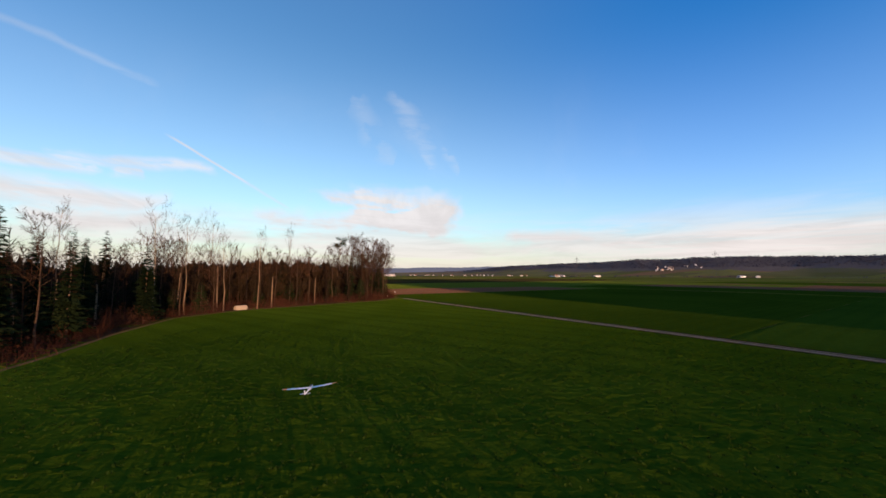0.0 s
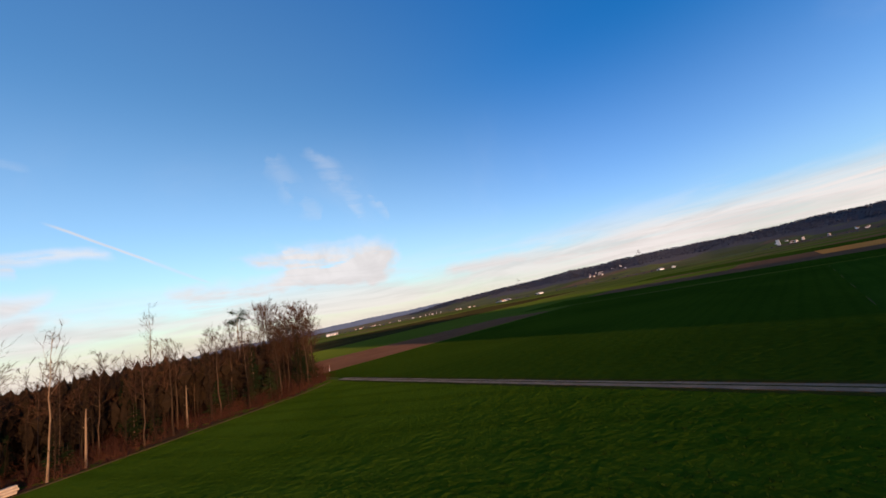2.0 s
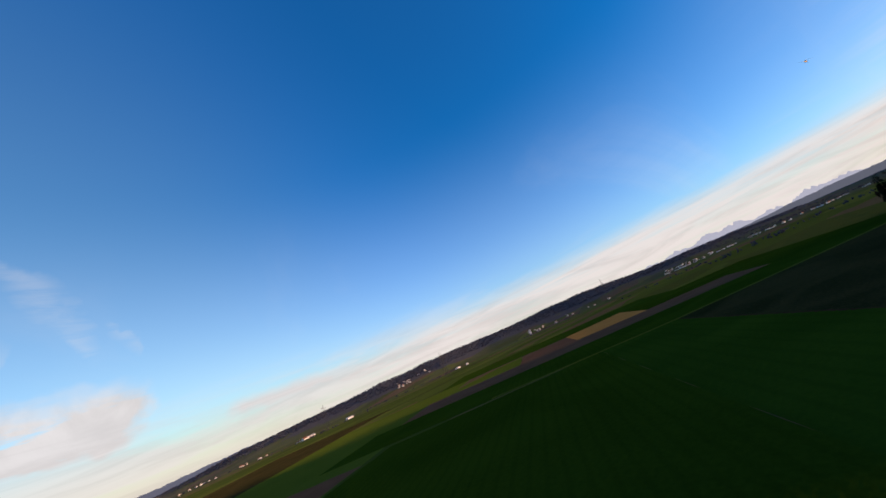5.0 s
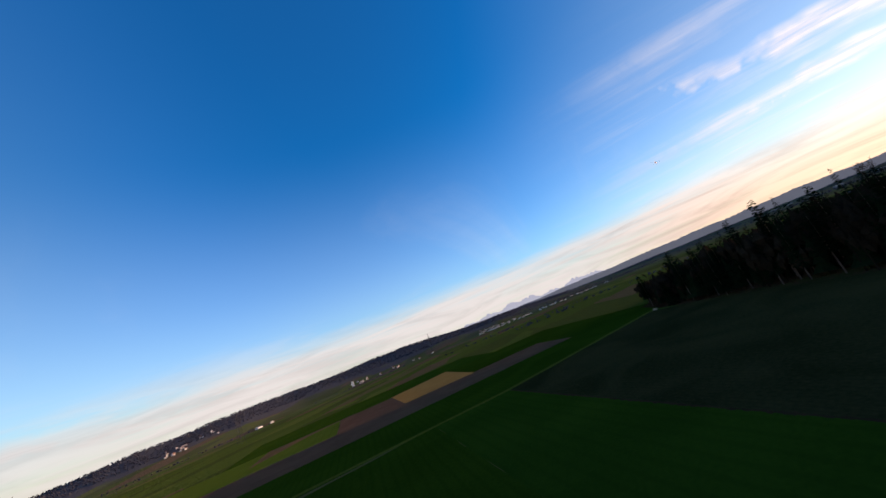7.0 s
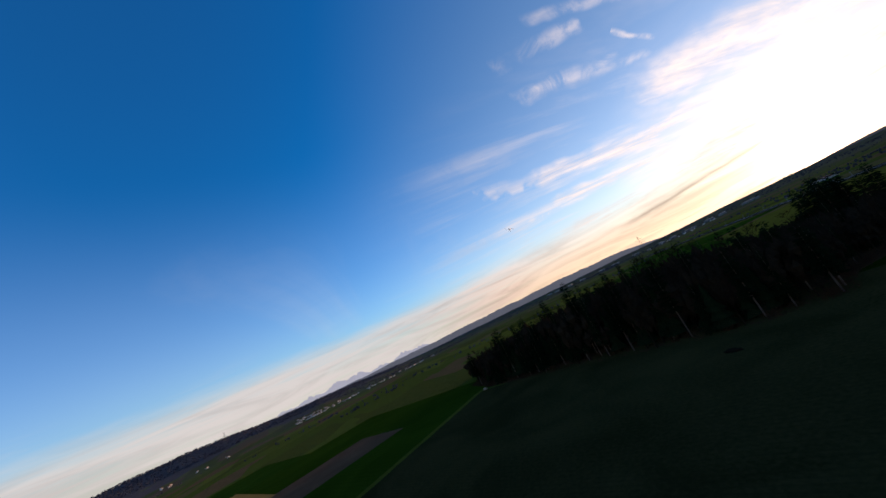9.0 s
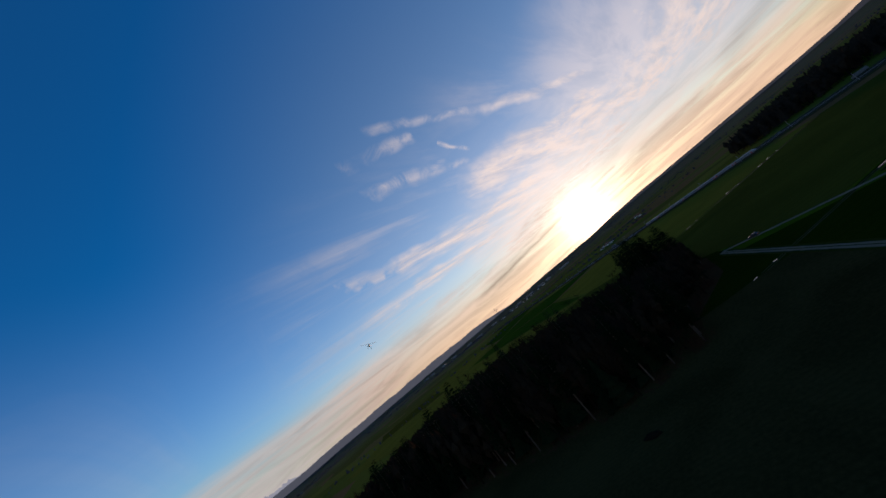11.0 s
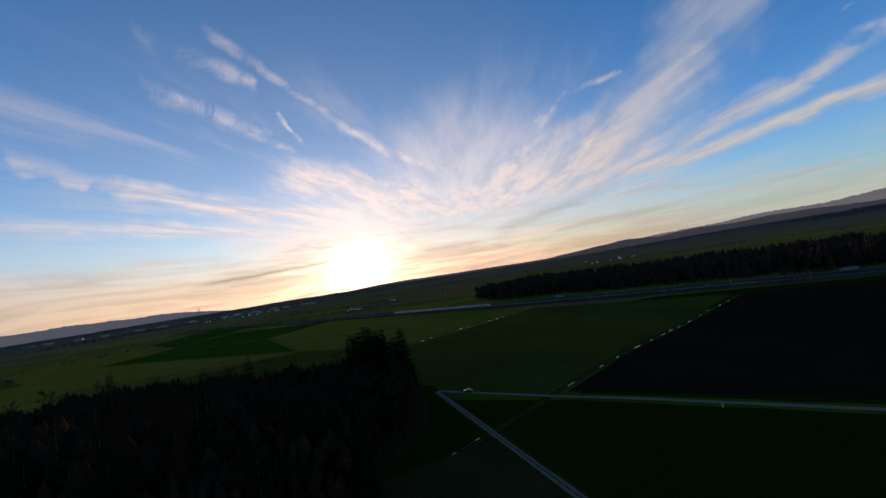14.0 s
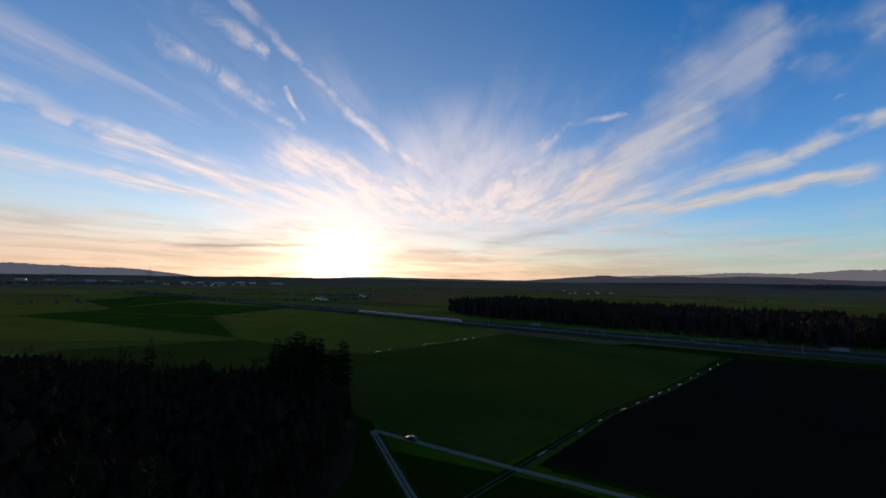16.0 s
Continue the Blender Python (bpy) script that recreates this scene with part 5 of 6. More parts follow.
# hedges, copses and single trees out on the plain
places = []
for k in range(46):
    az, r = NPR.uniform(-66, 34), NPR.uniform(2050, 3500)
    long_ = NPR.uniform(60, 220) * r / 2000
    for j in range(int(long_ * 0.26)):
        t, a = NPR.uniform(-1, 1), radians(az)
        x = MID.x + r * math.cos(a) - math.sin(a) * t * long_ + NPR.normal(0, 18)
        y = MID.y + r * math.sin(a) + math.cos(a) * t * long_ + NPR.normal(0, 18)
        places.append((x, y, land_height(x, y) - 0.3, NPR.uniform(6, 11), NPR.random() < 0.15))
for az, r, spread_, count in ((12, 700, 40, 26), (18, 900, 60, 30), (2, 820, 90, 40), (-14, 760, 60, 24), (72, 1190, 50, 40), (60, 1500, 120, 60), (88, 1650, 150, 60), (98, 1250, 70, 40), (36, 1650, 120, 60),
                              (-30, 900, 60, 30), (-44, 1100, 140, 70), (-58, 820, 70, 60), (-62, 1000, 120, 80), (-70, 1500, 200, 80), (-80, 1700, 220, 90), (-95, 1500, 200, 80), (-110, 1300, 200, 80), (-36, 2000, 260, 120), (-50, 2100, 260, 120)):
    for k in range(count):
        t = NPR.normal(0, 1)
        a = radians(az)
        x = MID.x + r * math.cos(a) - math.sin(a) * t * spread_ + NPR.normal(0, spread_ * 0.12)
        y = MID.y + r * math.sin(a) + math.cos(a) * t * spread_ + NPR.normal(0, spread_ * 0.12)
        places.append((x, y, land_height(x, y) - 0.3, NPR.uniform(4, 8), NPR.random() < 0.15))
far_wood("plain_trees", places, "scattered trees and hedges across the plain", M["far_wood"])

# railway and motorway ----------------------------------------------------------
RAIL = [(1150, -830), (900, -728), (620, -617), (438, -543), (286, -480), (155, -421), (15, -367), (-75, -335), (-156, -304), (-420, -203), (-700, -96)]


def along_line(line, metres):
    """The place and heading that far along a line."""
    for (ax, ay), (bx, by) in zip(line, line[1:]):
        length = math.hypot(bx - ax, by - ay)
        if metres <= length:
            s = metres / length
            return ax + (bx - ax) * s, ay + (by - ay) * s, math.atan2(by - ay, bx - ax)
        metres -= length
    return (*line[-1], 0.0)


def shifted(line, off):
    out = []
    for k, (x, y) in enumerate(line):
        (ax, ay), (bx, by) = line[max(k - 1, 0)], line[min(k + 1, len(line) - 1)]
        nl = math.hypot(bx - ax, by - ay)
        out.append((x - (by - ay) / nl * off, y + (bx - ax) / nl * off))
    return out


MOTORWAY = shifted(RAIL, 20.0)
tagged(part("rail_bank", ribbon(RAIL, 13.0, 0.04, 0.7, 6), M["ballast"]), "low ballast bank of the railway", "railway", kind="structure")
for off in (-2.9, -1.45, 1.45, 2.9):
    tagged(part("rail", ribbon(shifted(RAIL, off), 0.14, 0.80, 0.03, 2), M["steel"]), "steel rail on the ballast bank", "rail", kind="structure")
tagged(part("motorway", ribbon(MOTORWAY, 22.0, 0.08, 0.15, 6), M["asphalt"]), "grey asphalt motorway before the dark wood", "road", kind="structure")
tagged(part("verge", ribbon(MOTORWAY, 2.6, 0.26, 0.05, 2), M["verge"]), "grass middle strip of the motorway", "verge", kind="structure")
tagged(part("farm_track", ribbon(shifted(RAIL, -17.0), 2.2, 0.05, 0.02, 2), M["ballast"]), "pale service track along the railway", "road", kind="structure")
tagged(part("verge", ribbon(shifted(RAIL, -12.0), 6.0, 0.045, 0.0, 2), M["olive"]), "rough grass along the railway", "verge", kind="structure")


def guard_rail():
    root = new("guard_rail")
    line = shifted(RAIL, 8.5)
    bm = bmesh.new()
    pts = [along_line(line, 560 + 6.0 * k) for k in range(130)]
    rows = []
    for x, y, a in pts:
        rows.append([bm.verts.new((x + dy * -math.sin(a), y + dy * math.cos(a), z)) for dy, z in ((0.0, 0.45), (0.06, 0.55), (0.0, 0.62), (0.06, 0.70), (0.0, 0.78), (-0.03, 0.6))])
    for r0, r1 in zip(rows, rows[1:]):
        for k in range(6):
            bm.faces.new((r0[k], r0[(k + 1) % 6], r1[(k + 1) % 6], r1[k]))
    part("beam", bm, M["steel"], root)
    for x, y, a in pts[::4]:
        part("post", box((0.08, 0.12, 0.7), (x, y, 0.35)), M["steel"], root)
    tagged(root, "long steel guard rail beside the motorway", "guard rail")


guard_rail()


def catenary_mast():
    root = new("catenary_mast")
    part("mast", loft([[(sx * 0.16, sy * 0.16, 0) for sx, sy in ((-1, -1), (1, -1), (1, 1), (-1, 1))], [(sx * 0.10, sy * 0.10, 8.2) for sx, sy in ((-1, -1), (1, -1), (1, 1), (-1, 1))]]), M["steel"], root)
    part("bracket", joined(rod((0, 0, 6.6), (0, 3.1, 6.9), 0.05, sides=5), rod((0, 0, 7.7), (0, 3.1, 6.9), 0.035, sides=5)), M["steel"], root)
    part("insulator", rod((0, 0.35, 6.62), (0, 0.75, 6.68), 0.1, sides=7), M["black_part"], root)
    return tagged(root, "slim grey catenary mast beside the railway", "mast", "masts along the railway")


mast = None
for k in range(20):
    x, y, a = along_line(shifted(RAIL, -5.4), 430 + 52 * k)
    m = Matrix.Translation((x, y, 0.15)) @ Matrix.Rotation(a, 4, "Z")
    if mast is None:
        mast = catenary_mast()
        mast.matrix_basis = m
    else:
        copy_thing(mast, m)


def coach(nose):
    """A railway coach, 24 m long; the leading one has a sloped nose."""
    root = new("driving_coach" if nose else "rail_coach")
    shape = ((-1.4, 0.9), (-1.46, 2.2), (-1.38, 3.3), (-0.9, 3.9), (0.9, 3.9), (1.38, 3.3), (1.46, 2.2), (1.4, 0.9))
    rings = [[(x, y, z) for y, z in shape] for x in (-11.8, 11.8 if not nose else 8.5)]
    if nose:
        rings.append([(10.8, y * 0.9, 0.9 + (z - 0.9) * 0.72) for y, z in shape])
        rings.append([(12.4, y * 0.7, 0.9 + (z - 0.9) * 0.38) for y, z in shape])
    part("body", loft(rings), M["train_paint"], root, smooth=False)
    part("skirt", box((22.5, 2.5, 0.5), (0, 0, 0.75), 0.05), M["black_part"], root)
    for x in (-8.0, 7.6):
        bogie = part("bogie", box((3.2, 2.2, 0.5), (x, 0, 0.45), 0.06), M["black_part"], root)
        for dx in (-1.1, 1.1):
            part("wheel", rod((x + dx, -0.8, 0.42), (x + dx, 0.8, 0.42), 0.42, sides=10), M["steel"], bogie)
    for side in (-1, 1):
        for k in range(9):
            x = -9.6 + 2.15 * k
            if nose and x > 7:
                continue
            part("window", box((1.5, 0.06, 0.85), (x, side * 1.43, 2.35), turn=Matrix.Rotation(0.04 * side, 4, "X")), M["pane"], root)
        for x in (-11.0, 10.6 if not nose else 8.0):
            part("door", box((1.1, 0.05, 2.0), (x, side * 1.43, 1.95)), M["red_paint"], root, "red coach door")
    return tagged(root, "white railway coach with dark windows and red doors", "train coach", "coaches of the stopped train")


front = coach(True)
tail = None
for k in range(7):
    x, y, a = along_line(shifted(RAIL, -2.1), 1058 - 25.0 * k)
    m = Matrix.Translation((x, y, 0.70)) @ Matrix.Rotation(a, 4, "Z") @ Matrix.Scale(0.92, 4, (0, 0, 1))
    if k == 0:
        front.matrix_basis = m
    elif tail is None:
        tail = coach(False)
        tail.matrix_basis = m
    else:
        copy_thing(tail, m)


def car(name, paint, label, group=""):
    """A passenger car, 4.3 m long, heading along +x."""
    root = new(name)
    side = ((-2.15, 0.35), (-2.15, 0.80), (-1.85, 0.95), (-0.9, 1.0), (0.75, 0.98), (1.9, 0.80), (2.15, 0.62), (2.15, 0.35))
    body = part("body", loft([[(x, -0.86, z) for x, z in side], [(x, -0.80, z + 0.02) for x, z in side], [(x, 0.80, z + 0.02) for x, z in side], [(x, 0.86, z) for x, z in side]]), paint, root)
    top = ((-1.85, 0.96), (-1.35, 1.42), (0.15, 1.46), (0.95, 0.98))
    part("cabin", loft([[(x, -0.74 + (z - 0.95) * 0.25, z) for x, z in top], [(x, 0.74 - (z - 0.95) * 0.25, z) for x, z in top]]), M["pane"], root, "dark glazed cabin")
    part("roof", box((1.45, 1.16, 0.05), (-0.58, 0, 1.46), 0.02), paint, root)
    for x in (-1.35, 1.35):
        for y in (-0.78, 0.78):
            wheel = part("wheel", rod((x, y - 0.1, 0.32), (x, y + 0.1, 0.32), 0.32, sides=14), M["tyre"], root)
            part("rim", rod((x, y - 0.11, 0.32), (x, y + 0.11, 0.32), 0.19, sides=10), M["steel"], wheel)
    for y in (-0.6, 0.6):
        part("headlight", box((0.08, 0.34, 0.14), (2.13, y, 0.66), 0.02), M["train_paint"], root)
        part("taillight", box((0.06, 0.3, 0.14), (-2.15, y, 0.74), 0.02), M["red_paint"], root)
    return tagged(root, label, "car", group)


first_car = car("car", M["car_paint"], "dark car with lit headlamps on the field track")
first_car.matrix_basis = Matrix.Translation((148.3, -120.2, 0.1)) @ Matrix.Rotation(math.atan2(-0.31, 0.95), 4, "Z")
motor_car = car("car", M["tarpaulin"], "grey car on the motorway", "vehicles on the motorway")


def lorry():
    root = new("lorry")
    part("trailer", box((9.0, 2.45, 2.7), (-1.8, 0, 2.35), 0.06), M["tarpaulin"], root, "grey box trailer")
    part("cab", loft([[(3.0, y, z) for y, z in ((-1.2, 0.6), (1.2, 0.6), (1.2, 3.0), (-1.2, 3.0))], [(4.6, y, z) for y, z in ((-1.2, 0.6), (1.2, 0.6), (1.1, 2.6), (-1.1, 2.6))]]), M["tarpaulin"], root)
    part("windscreen", box((0.06, 2.0, 0.8), (4.55, 0, 2.1)), M["pane"], root)
    part("chassis", box((10.4, 0.9, 0.3), (-0.9, 0, 0.8)), M["black_part"], root)
    for x in (-5.2, -4.0, 3.6):
        for y in (-1.05, 1.05):
            part("wheel", rod((x, y - 0.15, 0.5), (x, y + 0.15, 0.5), 0.5, sides=12), M["tyre"], root)
    return tagged(root, "grey lorry with a box trailer on the motorway", "lorry", "vehicles on the motorway")


truck = lorry()
first = {"car": True, "lorry": True}
for metres, lane, kind_ in ((1010, -5, "car"), (1085, -5, "car"), (1150, 5, "lorry"), (1186, -5, "car"), (1222, 5, "car"), (1298, -5, "car"), (1395, 5, "lorry"), (1420, -5, "car"), (900, 5, "car"), (840, -5, "car"), (780, 5, "lorry"), (700, -5, "car"), (1352, 5, "car")):
    x, y, a = along_line(shifted(MOTORWAY, lane), metres)
    m = Matrix.Translation((x, y, 0.2)) @ Matrix.Rotation(a + (math.pi if lane > 0 else 0), 4, "Z")
    ob = motor_car if kind_ == "car" else truck
    if first[kind_]:
        ob.matrix_basis, first[kind_] = m, False
    else:
        copy_thing(ob, m)

# puddles in ruts and ditch
rng = random.Random(23)


def puddle(x, y, long, wide, turn):
    bm = bmesh.new()
    ring = []
    for k in range(18):
        a = 2 * math.pi * k / 18
        r = 1 + 0.22 * noise.noise(Vector((x + 2 * math.cos(a), y + 2 * math.sin(a), 0)))
        p = Matrix.Rotation(turn, 2) @ Vector((math.cos(a) * long * r, math.sin(a) * wide * r))
        ring.append(bm.verts.new((x + p.x, y + p.y, 0.066)))
    bm.faces.new(ring)
    bm.normal_update()
    tagged(part("puddle", bm, M["water"]), "shallow puddle in a wheel rut", "puddle", kind="structure")


RUT = math.atan2(-0.75, -0.66)
for s in (0.06, 0.16, 0.22, 0.3, 0.36, 0.42, 0.46, 0.50, 0.56, 0.64, 0.7, 0.78, 0.86):
    x, y, a = along_line([(114, -109), (75, -157), (40, -191), (-49, -288)], 242 * s)
    puddle(x + rng.uniform(-0.9, 0.9), y + rng.uniform(-0.5, 0.5), rng.uniform(0.9, 3.4), rng.uniform(0.22, 0.42), a)
for s in (0.1, 0.16, 0.38, 0.44, 0.6, 0.66, 0.72, 0.86):
    x, y, a = along_line([(215, -236), (182, -280), (108, -360)], 160 * s)
    puddle(x, y, rng.uniform(1.2, 3.2), rng.uniform(0.3, 0.5), a)
puddle(139.5, -79.0, 1.0, 0.35, RUT)
puddle(145.5, -71.5, 0.9, 0.3, RUT)

# houses ------------------------------------------------------------------------


def house(name, size, wall_high, roof_high, wall, roof, label, floors=2):
    """A gabled house with overhanging roof, chimney, door and windows."""
    root = new(name)
    lx, ly = size
    hx, hy = lx / 2, ly / 2
    part("wall", loft([[(-hx, -hy, -1.5), (-hx, hy, -1.5), (-hx, hy, wall_high), (-hx, 0, wall_high + roof_high), (-hx, -hy, wall_high)],
                       [(hx, -hy, -1.5), (hx, hy, -1.5), (hx, hy, wall_high), (hx, 0, wall_high + roof_high), (hx, -hy, wall_high)]]), wall, root)
    e = 0.7
    slope = roof_high / hy
    pts = [(-hy - e, wall_high - e * slope), (0, wall_high + roof_high), (hy + e, wall_high - e * slope), (hy + e, wall_high - e * slope + 0.3), (0, wall_high + roof_high + 0.35), (-hy - e, wall_high - e * slope + 0.3)]
    cover_ = part("roof", loft([[(-hx - e, y, z + 0.02) for y, z in pts], [(hx + e, y, z + 0.02) for y, z in pts]]), roof, root)
    part("chimney", box((0.7, 0.7, 1.9), (hx * 0.35, hy * 0.25, wall_high + roof_high * 0.75 + 0.5)), M["plaster"], cover_)
    count = max(2, int(lx / 5.0))
    for side in (-1, 1):
        for f in range(floors):
            for k in range(count):
                x = -hx + lx * (k + 0.5) / count
                part("window", box((1.2, 0.08, 1.3), (x, side * (hy + 0.01), 1.6 + 2.8 * f)), M["pane"], root)
        part("window", box((0.08, 1.3, 1.3), (side * (hx + 0.01), hy * 0.4, 1.6)), M["pane"], root)
    part("door", box((1.1, 0.08, 2.1), (hx * 0.2, -hy - 0.03, 1.05)), M["bark"], root)
    return tagged(root, label, "house")


HOUSES = [house("house", (12, 9), 5.6, 3.6, M["plaster"], M["roof"], "pale house with a brown-red gabled roof"),
          house("house", (15, 10), 5.0, 4.6, M["plaster"], M["roof"], "white house with a steep tiled roof"),
          house("farmhouse", (24, 13), 5.2, 6.0, M["plaster"], M["roof"], "large farmhouse with a broad brown roof"),
          house("barn", (34, 14), 5.0, 3.4, M["plaster"], M["grey_roof"], "long white barn with a grey roof", 1)]


def hall():
    root = new("industrial_hall")
    part("wall", box((70, 32, 9.5), (0, 0, 4.2), 0.1), M["hall_sheet"], root)
    part("roof", box((71, 33, 0.6), (0, 0, 9.3), 0.1), M["grey_roof"], root)
    for k in range(10):
        part("window", box((4.2, 0.1, 1.6), (-30 + 6.6 * k, -16.05, 6.4)), M["pane"], root)
    part("door", box((5, 0.12, 4.5), (24, -16.06, 2.25)), M["steel"], root)
    return tagged(root, "long pale industrial hall on the plain", "hall", "halls on the plain")


def flats():
    root = new("apartment_block")
    part("wall", box((22, 15, 34), (0, 0, 15.5), 0.05), M["plaster"], root)
    part("roof", box((22.6, 15.6, 0.7), (0, 0, 32.8), 0.05), M["grey_roof"], root)
    for f in range(10):
        for k in range(6):
            part("window", box((1.6, 0.1, 1.6), (-8.7 + 3.5 * k, -7.55, 2.2 + 3.1 * f)), M["pane"], root)
    return tagged(root, "tall white apartment block at the foot of the hill", "apartment block")


VIEW = Vector((40.0, 80.0, 0.0))
placed = set()


def settle(ob, az, r, turn, scale=0.72):
    x, y = VIEW.x + r * math.cos(radians(az)), VIEW.y + r * math.sin(radians(az))
    m = stand(x, y, turn, scale, None, land_height(x, y))
    if ob.name not in placed:
        placed.add(ob.name)
        ob.matrix_basis = m
        return ob
    return copy_thing(ob, m)


rng = random.Random(31)
settle(HOUSES[3], 101.2, 1235, 0.3, 1.1)
settle(HOUSES[1], 89.8, 1694, 0.8)
settle(HOUSES[2], 72.4, 1279, 0.5)
settle(HOUSES[2], 73.2, 1300, 2.0)
settle(HOUSES[3], 71.6, 1290, 0.2)
settle(HOUSES[3], 48.2, 1500, 0.3)
settle(HOUSES[3], 46.6, 1520, 0.9)
settle(HOUSES[3], 66.0, 1400, 0.4)
settle(flats(), 35.3, 1720, 0.5, 0.6)
# villages: azimuth, spread in degrees, distance, spread in metres, houses
for az, d_az, r, d_r, count in ((56.8, 1.1, 1800, 70, 16), (53.5, 1.2, 1850, 60, 6), (94.0, 3.0, 1750, 120, 9), (86.0, 3.5, 1750, 120, 11), (79.0, 2.5, 1650, 100, 7), (34.5, 1.5, 1760, 60, 8), (30.0, 2.0, 1750, 60, 6),
                                (12.2, 2.6, 1800, 120, 40), (7.5, 2.0, 1850, 120, 18), (2.0, 2.5, 1900, 150, 16), (24.0, 2.0, 1750, 60, 4), (-4.0, 3.0, 2000, 150, 16), (-60.5, 2.2, 950, 50, 9), (-66.0, 2.0, 1100, 60, 5), (-46.0, 5.0, 2100, 150, 14), (-100.0, 7.0, 1700, 200, 8)):
    for k in range(count):
        settle(HOUSES[rng.choice((0, 0, 1, 1, 2))], az + rng.uniform(-1, 1) * d_az, r + rng.uniform(-1, 1) * d_r, rng.uniform(0, 6.28))
works = hall()
for az, r in ((-28.8, 3200), (-27.6, 3230), (-33.0, 2900), (-38.0, 2600), (-41.0, 2500), (-44.5, 2300), (-46.0, 2350), (-48.0, 2250), (-50.5, 2400), (-52.0, 2300), (-55.0, 2200), (-36.0, 2700), (-31.0, 3000)):
    settle(works, az, r, rng.uniform(-0.4, 0.4) - 0.5, 1.0)


def pylon():
    """A lattice tower with three pairs of arms, 46 m high."""
    root = new("power_pylon")
    bms = []
    wide = lambda z: 3.6 * (1 - z / 46) ** 1.2 + 0.45
    levels = [0, 7, 13, 18, 23, 27, 31, 35, 39, 42, 46]
    for a, b in zip(levels, levels[1:]):
        ca, cb = wide(a), wide(b)
        for sx, sy in ((-1, -1), (1, -1), (1, 1), (-1, 1)):
            bms.append(rod((sx * ca, sy * ca, a), (sx * cb, sy * cb, b), 0.08, sides=4))
            nx, ny = -sy, sx
            bms.append(rod((sx * ca, sy * ca, a), (nx * cb, ny * cb, b), 0.035, sides=4))
            bms.append(rod((nx * ca, ny * ca, a), (sx * cb, sy * cb, b), 0.035, sides=4))
    part("tower", joined(*bms), M["dull_steel"], root)
    for z, reach in ((27, 7.0), (33.5, 9.0), (40, 6.0)):
        for s in (-1, 1):
            arm = part("arm", joined(rod((s * wide(z), 0, z), (s * reach, 0, z + 0.4), 0.13, sides=4), rod((s * wide(z), 0, z + 2.0), (s * reach, 0, z + 0.4), 0.10, sides=4)), M["dull_steel"], root)
            part("insulator", rod((s * reach, 0, z + 0.3), (s * reach, 0, z - 2.4), 0.12, sides=6), M["pane"], arm)
    return tagged(root, "tall steel lattice power pylon on the plain", "pylon", "pylons across the plain")


tower = pylon()
for k, (x, y) in enumerate(((592, 745), (581, 1490), (800, -588), (1290, 590))):
    m = stand(x, y, 0.2, 1.35 if y > 0 else 1.0, None, land_height(x, y) - 0.2)
    if k == 0:
        tower.matrix_basis = m
    else:
        copy_thing(tower, m)

# small things along the fields -----------------------------------------------------


def log_pile(x, y, turn, label):
    root = new("log_pile")
    rg = random.Random(int(x))
    for z, row in ((0.22, 4), (0.58, 3), (0.94, 2)):
        for k in range(row):
            yy = (k - (row - 1) / 2) * 0.44
            part("log", rod((-1.4 + rg.uniform(-0.15, 0.15), yy, z), (1.4 + rg.uniform(-0.15, 0.15), yy, z), 0.215, 0.20, 12), M["log"], root)
    root.matrix_basis = Matrix.Translation((x, y, 0.10)) @ Matrix.Rotation(turn, 4, "Z")
    return tagged(root, label, "log pile")


log_pile(-54.6, 93.6, 0.95, "small pile of pale cut logs at the wood's edge")
log_pile(306.0, 36.5, 0.4, "pale pile of logs at the wood's corner")


def marker_post(x, y, high):
    root = new("marker_post")
    part("post", rod((0, 0, 0), (0, 0, high), 0.07, 0.06, 10), M["white"], root)
    part("band", rod((0, 0, high * 0.72), (0, 0, high * 0.86), 0.078, 0.076, 10), M["red_paint"], root, "red band")
    part("cap", rod((0, 0, high), (0, 0, high + 0.05), 0.075, 0.03, 10), M["white"], root)
    root.matrix_basis = Matrix.Translation((x, y, 0.05))
    return tagged(root, "slim white marker post by the road's end", "post", "marker posts by the roads")


for x, y, high in ((-24, 150, 1.5), (-23, 166, 1.6), (66.6, -90.0, 1.1)):
    marker_post(x, y, high)

heap = bmesh.new()
bmesh.ops.create_icosphere(heap, subdivisions=4, radius=1.0)
for v in heap.verts:
    lump = 1 + 0.25 * noise.noise(v.co * 2.1) + 0.08 * noise.noise(v.co * 7)
    v.co = Vector((v.co.x * 2.4 * lump, v.co.y * 1.3 * lump, max(v.co.z, -0.15) * 0.8 * lump))
heap_ob = part("soil_heap", heap, M["black"], smooth=True)
heap_ob.matrix_basis = Matrix.Translation((165.5, -3.0, 0.05)) @ Matrix.Rotation(0.3, 4, "Z")
tagged(heap_ob, "long low heap of dark soil in the field", "heap")

# model aircraft --------------------------------------------------------------------


def airfoil(chord, thick, y, x0, z0, n_=9):
    """A wing section at the span station y; x runs aft from the leading edge."""
    pts = []
    for k in range(n_):
        s = 0.5 * (1 - math.cos(math.pi * k / (n_ - 1)))
        pts.append((s, 0.6 * thick * (2.6 * math.sqrt(s) - 2.6 * s) * (1 - 0.3 * s)))
    for k in range(n_ - 2, 0, -1):
        s = 0.5 * (1 - math.cos(math.pi * k / (n_ - 1)))
        pts.append((s, -0.25 * thick * (2.6 * math.sqrt(s) - 2.6 * s)))
    return [(x0 - s * chord, y, z0 + z * chord) for s, z in pts]


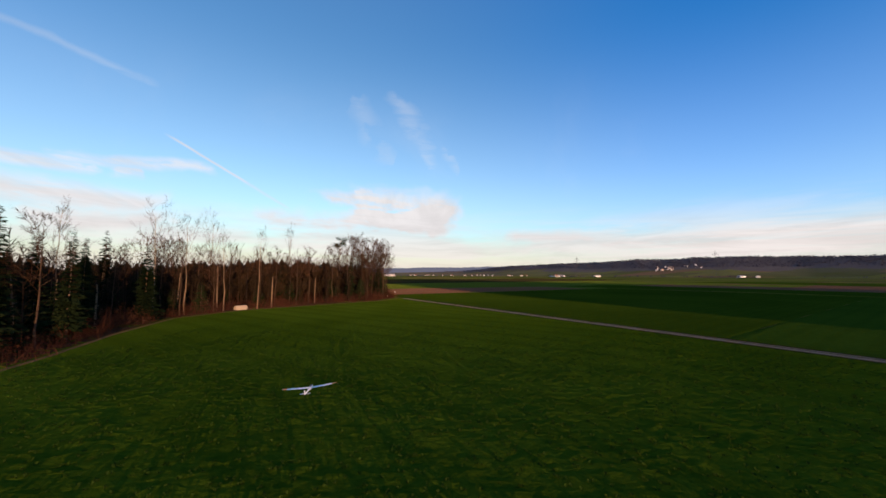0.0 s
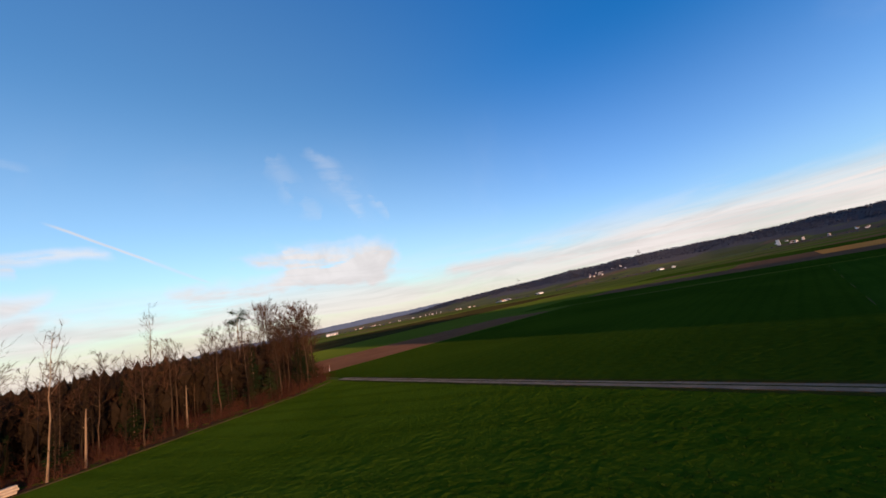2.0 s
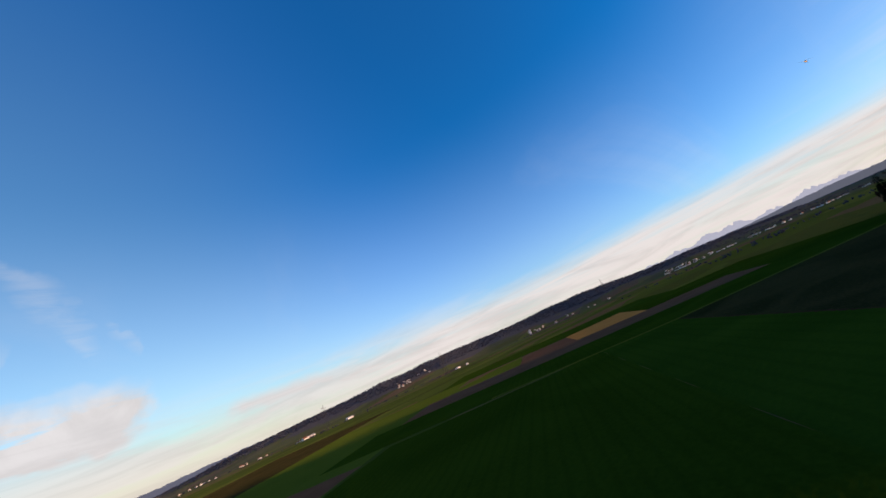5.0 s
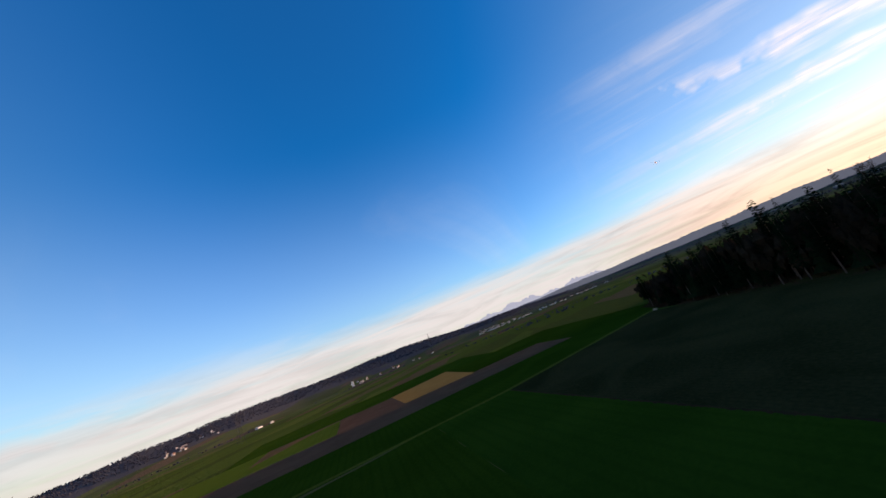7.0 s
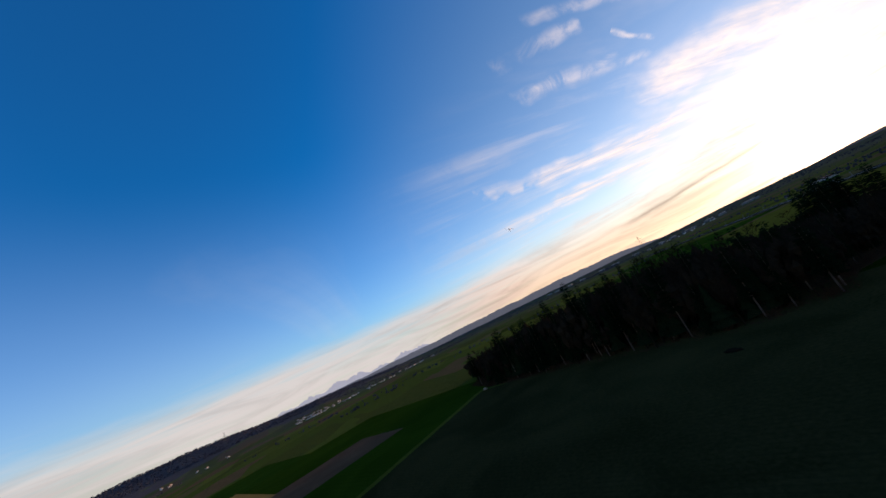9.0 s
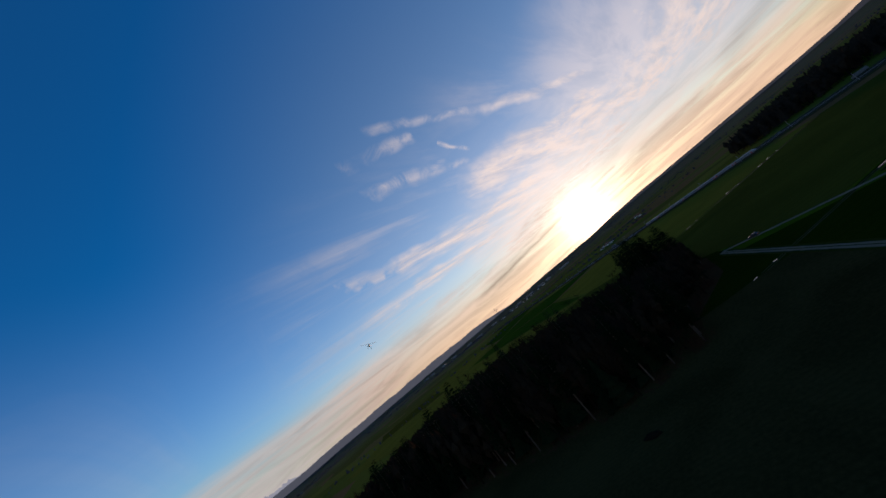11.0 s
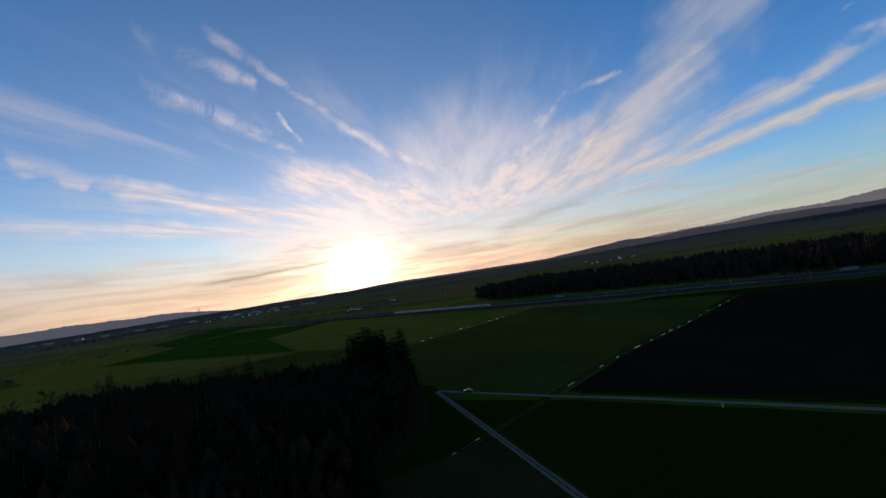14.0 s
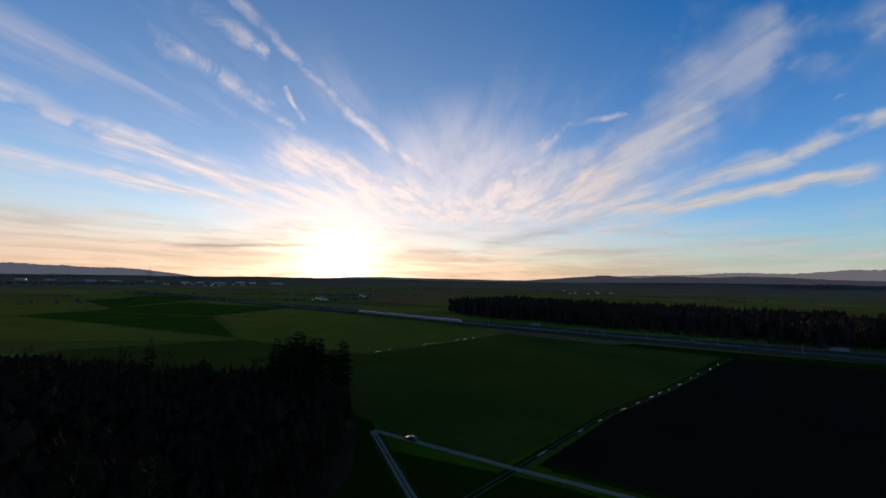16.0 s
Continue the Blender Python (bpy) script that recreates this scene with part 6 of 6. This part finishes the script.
def body_of(stations, sides=12):
    return loft([[(x, ry * math.cos(2 * math.pi * k / sides), z + rz * math.sin(2 * math.pi * k / sides)) for k in range(sides)] for x, ry, rz, z in stations])


def glider():
    """A model sailplane of 3 m span, nose along +x."""
    root = new("model_glider")
    part("fuselage", body_of([(0.62, 0.01, 0.01, -0.02), (0.55, 0.05, 0.05, -0.01), (0.35, 0.075, 0.09, 0.0), (0.1, 0.07, 0.09, 0.0), (-0.15, 0.045, 0.05, 0.02), (-0.55, 0.026, 0.03, 0.04), (-0.92, 0.018, 0.025, 0.05)]), M["white"], root, smooth=True)
    part("canopy", body_of([(0.5, 0.02, 0.015, 0.05), (0.4, 0.05, 0.045, 0.065), (0.25, 0.055, 0.05, 0.075), (0.12, 0.03, 0.02, 0.085)], 10), M["canopy_glass"], root, "dark canopy", True)
    for s in (-1, 1):
        part("wing", loft([airfoil(0.22, 0.13, 0, 0.14, 0.06), airfoil(0.21, 0.12, s * 0.75, 0.13, 0.10), airfoil(0.165, 0.12, s * 1.25, 0.11, 0.135)]), M["white"], root, smooth=True)
        part("wing_tip", loft([airfoil(0.165, 0.12, s * 1.252, 0.11, 0.136), airfoil(0.13, 0.11, s * 1.42, 0.09, 0.15), airfoil(0.07, 0.10, s * 1.5, 0.06, 0.156)]), M["orange"], root, "orange wing tip", True)
        part("tailplane", loft([airfoil(0.13, 0.09, 0, -0.80, 0.08), airfoil(0.09, 0.09, s * 0.27, -0.82, 0.085)]), M["white"], root, smooth=True)
    fin = [[(x, z * 0.0 + y, q) for x, y, q in ring] for ring in ([(-0.74, 0.012, 0.06), (-0.74, -0.012, 0.06), (-0.95, -0.008, 0.06), (-0.95, 0.008, 0.06)], [(-0.85, 0.008, 0.27), (-0.85, -0.008, 0.27), (-0.97, -0.005, 0.27), (-0.97, 0.005, 0.27)]) for z in (0,)]
    part("fin", loft(fin), M["white"], root)
    return tagged(root, "white model glider with orange wing tips, in the air", "model glider")


def tow_plane():
    """A high-winged model tug of 2.4 m span, nose along +x."""
    root = new("model_tow_plane")
    part("fuselage", body_of([(0.62, 0.05, 0.05, 0), (0.58, 0.10, 0.10, 0), (0.30, 0.12, 0.16, 0), (0.0, 0.12, 0.19, 0.02), (-0.3, 0.085, 0.12, 0), (-0.95, 0.03, 0.05, 0.02)]), M["yellow"], root, smooth=True)
    part("cabin", box((0.34, 0.2, 0.13), (0.14, 0, 0.2), 0.02), M["canopy_glass"], root, "dark cabin glass")
    for s in (-1, 1):
        part("wing", loft([airfoil(0.36, 0.13, 0, 0.28, 0.27), airfoil(0.36, 0.13, s * 1.05, 0.28, 0.31), airfoil(0.24, 0.11, s * 1.2, 0.22, 0.315)]), M["yellow"], root, smooth=True)
        part("strut", rod((0.16, s * 0.11, -0.1), (0.16, s * 0.62, 0.28), 0.012, sides=6), M["yellow"], root)
        part("tailplane", loft([airfoil(0.2, 0.06, 0, -0.74, 0.05), airfoil(0.13, 0.06, s * 0.4, -0.78, 0.05)]), M["yellow"], root)
        leg = part("leg", rod((0.2, s * 0.07, -0.14), (0.22, s * 0.24, -0.36), 0.014, sides=6), M["steel"], root)
        part("wheel", rod((0.22, s * 0.22, -0.36), (0.22, s * 0.28, -0.36), 0.075, sides=14), M["tyre"], leg)
    part("fin", loft([[(-0.72, 0.012, 0.05), (-0.72, -0.012, 0.05), (-1.0, -0.01, 0.05), (-1.0, 0.01, 0.05)], [(-0.86, 0.01, 0.32), (-0.86, -0.01, 0.32), (-1.02, -0.006, 0.3), (-1.02, 0.006, 0.3)]]), M["yellow"], root)
    hub = part("spinner", rod((0.62, 0, 0), (0.72, 0, 0), 0.045, 0.008, 12), M["steel"], root)
    part("propeller", box((0.02, 0.44, 0.035), (0.65, 0, 0), 0.006), M["black_part"], hub)
    return tagged(root, "yellow high-winged model tow plane, in the air", "model aeroplane")


sail = glider()
sail.matrix_basis = Matrix.Translation((-7.55, 20.0, 3.45)) @ Euler((radians(-6), radians(-3), radians(96))).to_matrix().to_4x4()
tug = tow_plane()
tug.matrix_basis = Matrix.Translation((149.0, 49.0, 54.0)) @ Euler((radians(24), radians(-6), radians(-24))).to_matrix().to_4x4()

# the leafy crop, nearest where the way begins ---------------------------------------


def crop_leaves():
    g_ = np.random.default_rng(5)
    count = 8000
    x, y = g_.uniform(-44, 46, count * 3), g_.uniform(1, 74, count * 3) ** 1.0
    along_road = (x + 14.0) * DOWN.x + (y - 137.0) * DOWN.y
    east = (x + 14.0) * OUT.x + (y - 137.0) * OUT.y
    clump = np.array([noise.noise(Vector((a * 0.12, b * 0.12, 0))) + 0.6 * noise.noise(Vector((a * 0.5, b * 0.5, 5))) for a, b in zip(x, y)])
    keep = (g_.uniform(0, 1, len(x)) < np.clip((78 - y) / 45, 0, 1)) & (east < -2.5) & (clump > g_.uniform(-1.3, 0.6, len(x)))
    edge = np.array([inside((a, b), WOOD_A) for a, b in zip(x, y)])
    keep &= ~edge
    x, y = x[keep][:count], y[keep][:count]
    verts, faces = [], []
    n_ = len(x)
    for leaf in range(4):
        a = g_.uniform(0, 2 * np.pi, n_)
        length, wide, rise = g_.uniform(0.09, 0.22, n_), g_.uniform(0.035, 0.07, n_), g_.uniform(0.05, 0.12, n_)
        dx, dy = np.cos(a), np.sin(a)
        base = np.stack([x + dx * 0.02, y + dy * 0.02, np.full(n_, 0.05)], 1)
        mid = base + np.stack([dx * length * 0.55, dy * length * 0.55, rise], 1)
        tip = base + np.stack([dx * length, dy * length, rise * g_.uniform(0.4, 1.0, n_)], 1)
        side = np.stack([-dy * wide, dx * wide, wide * 0.3], 1)
        side2 = np.stack([dy * wide, -dx * wide, wide * 0.3], 1)
        start = 5 * n_ * leaf
        verts += [base, mid + side, tip, mid + side2, mid]
        k = np.arange(n_)
        b, l, t, r, m = (start + k + n_ * q for q in range(5))
        faces += [np.stack(f, 1) for f in ((b, m, l), (l, m, t), (b, r, m), (m, r, t))]
    ob = new("crop_leaves", tri_mesh("crop_leaves", np.concatenate(verts), np.concatenate(faces), M["leaf"]))
    tagged(ob, "low leafy green crop plants covering the field", "crop", kind="stuff")


crop_leaves()
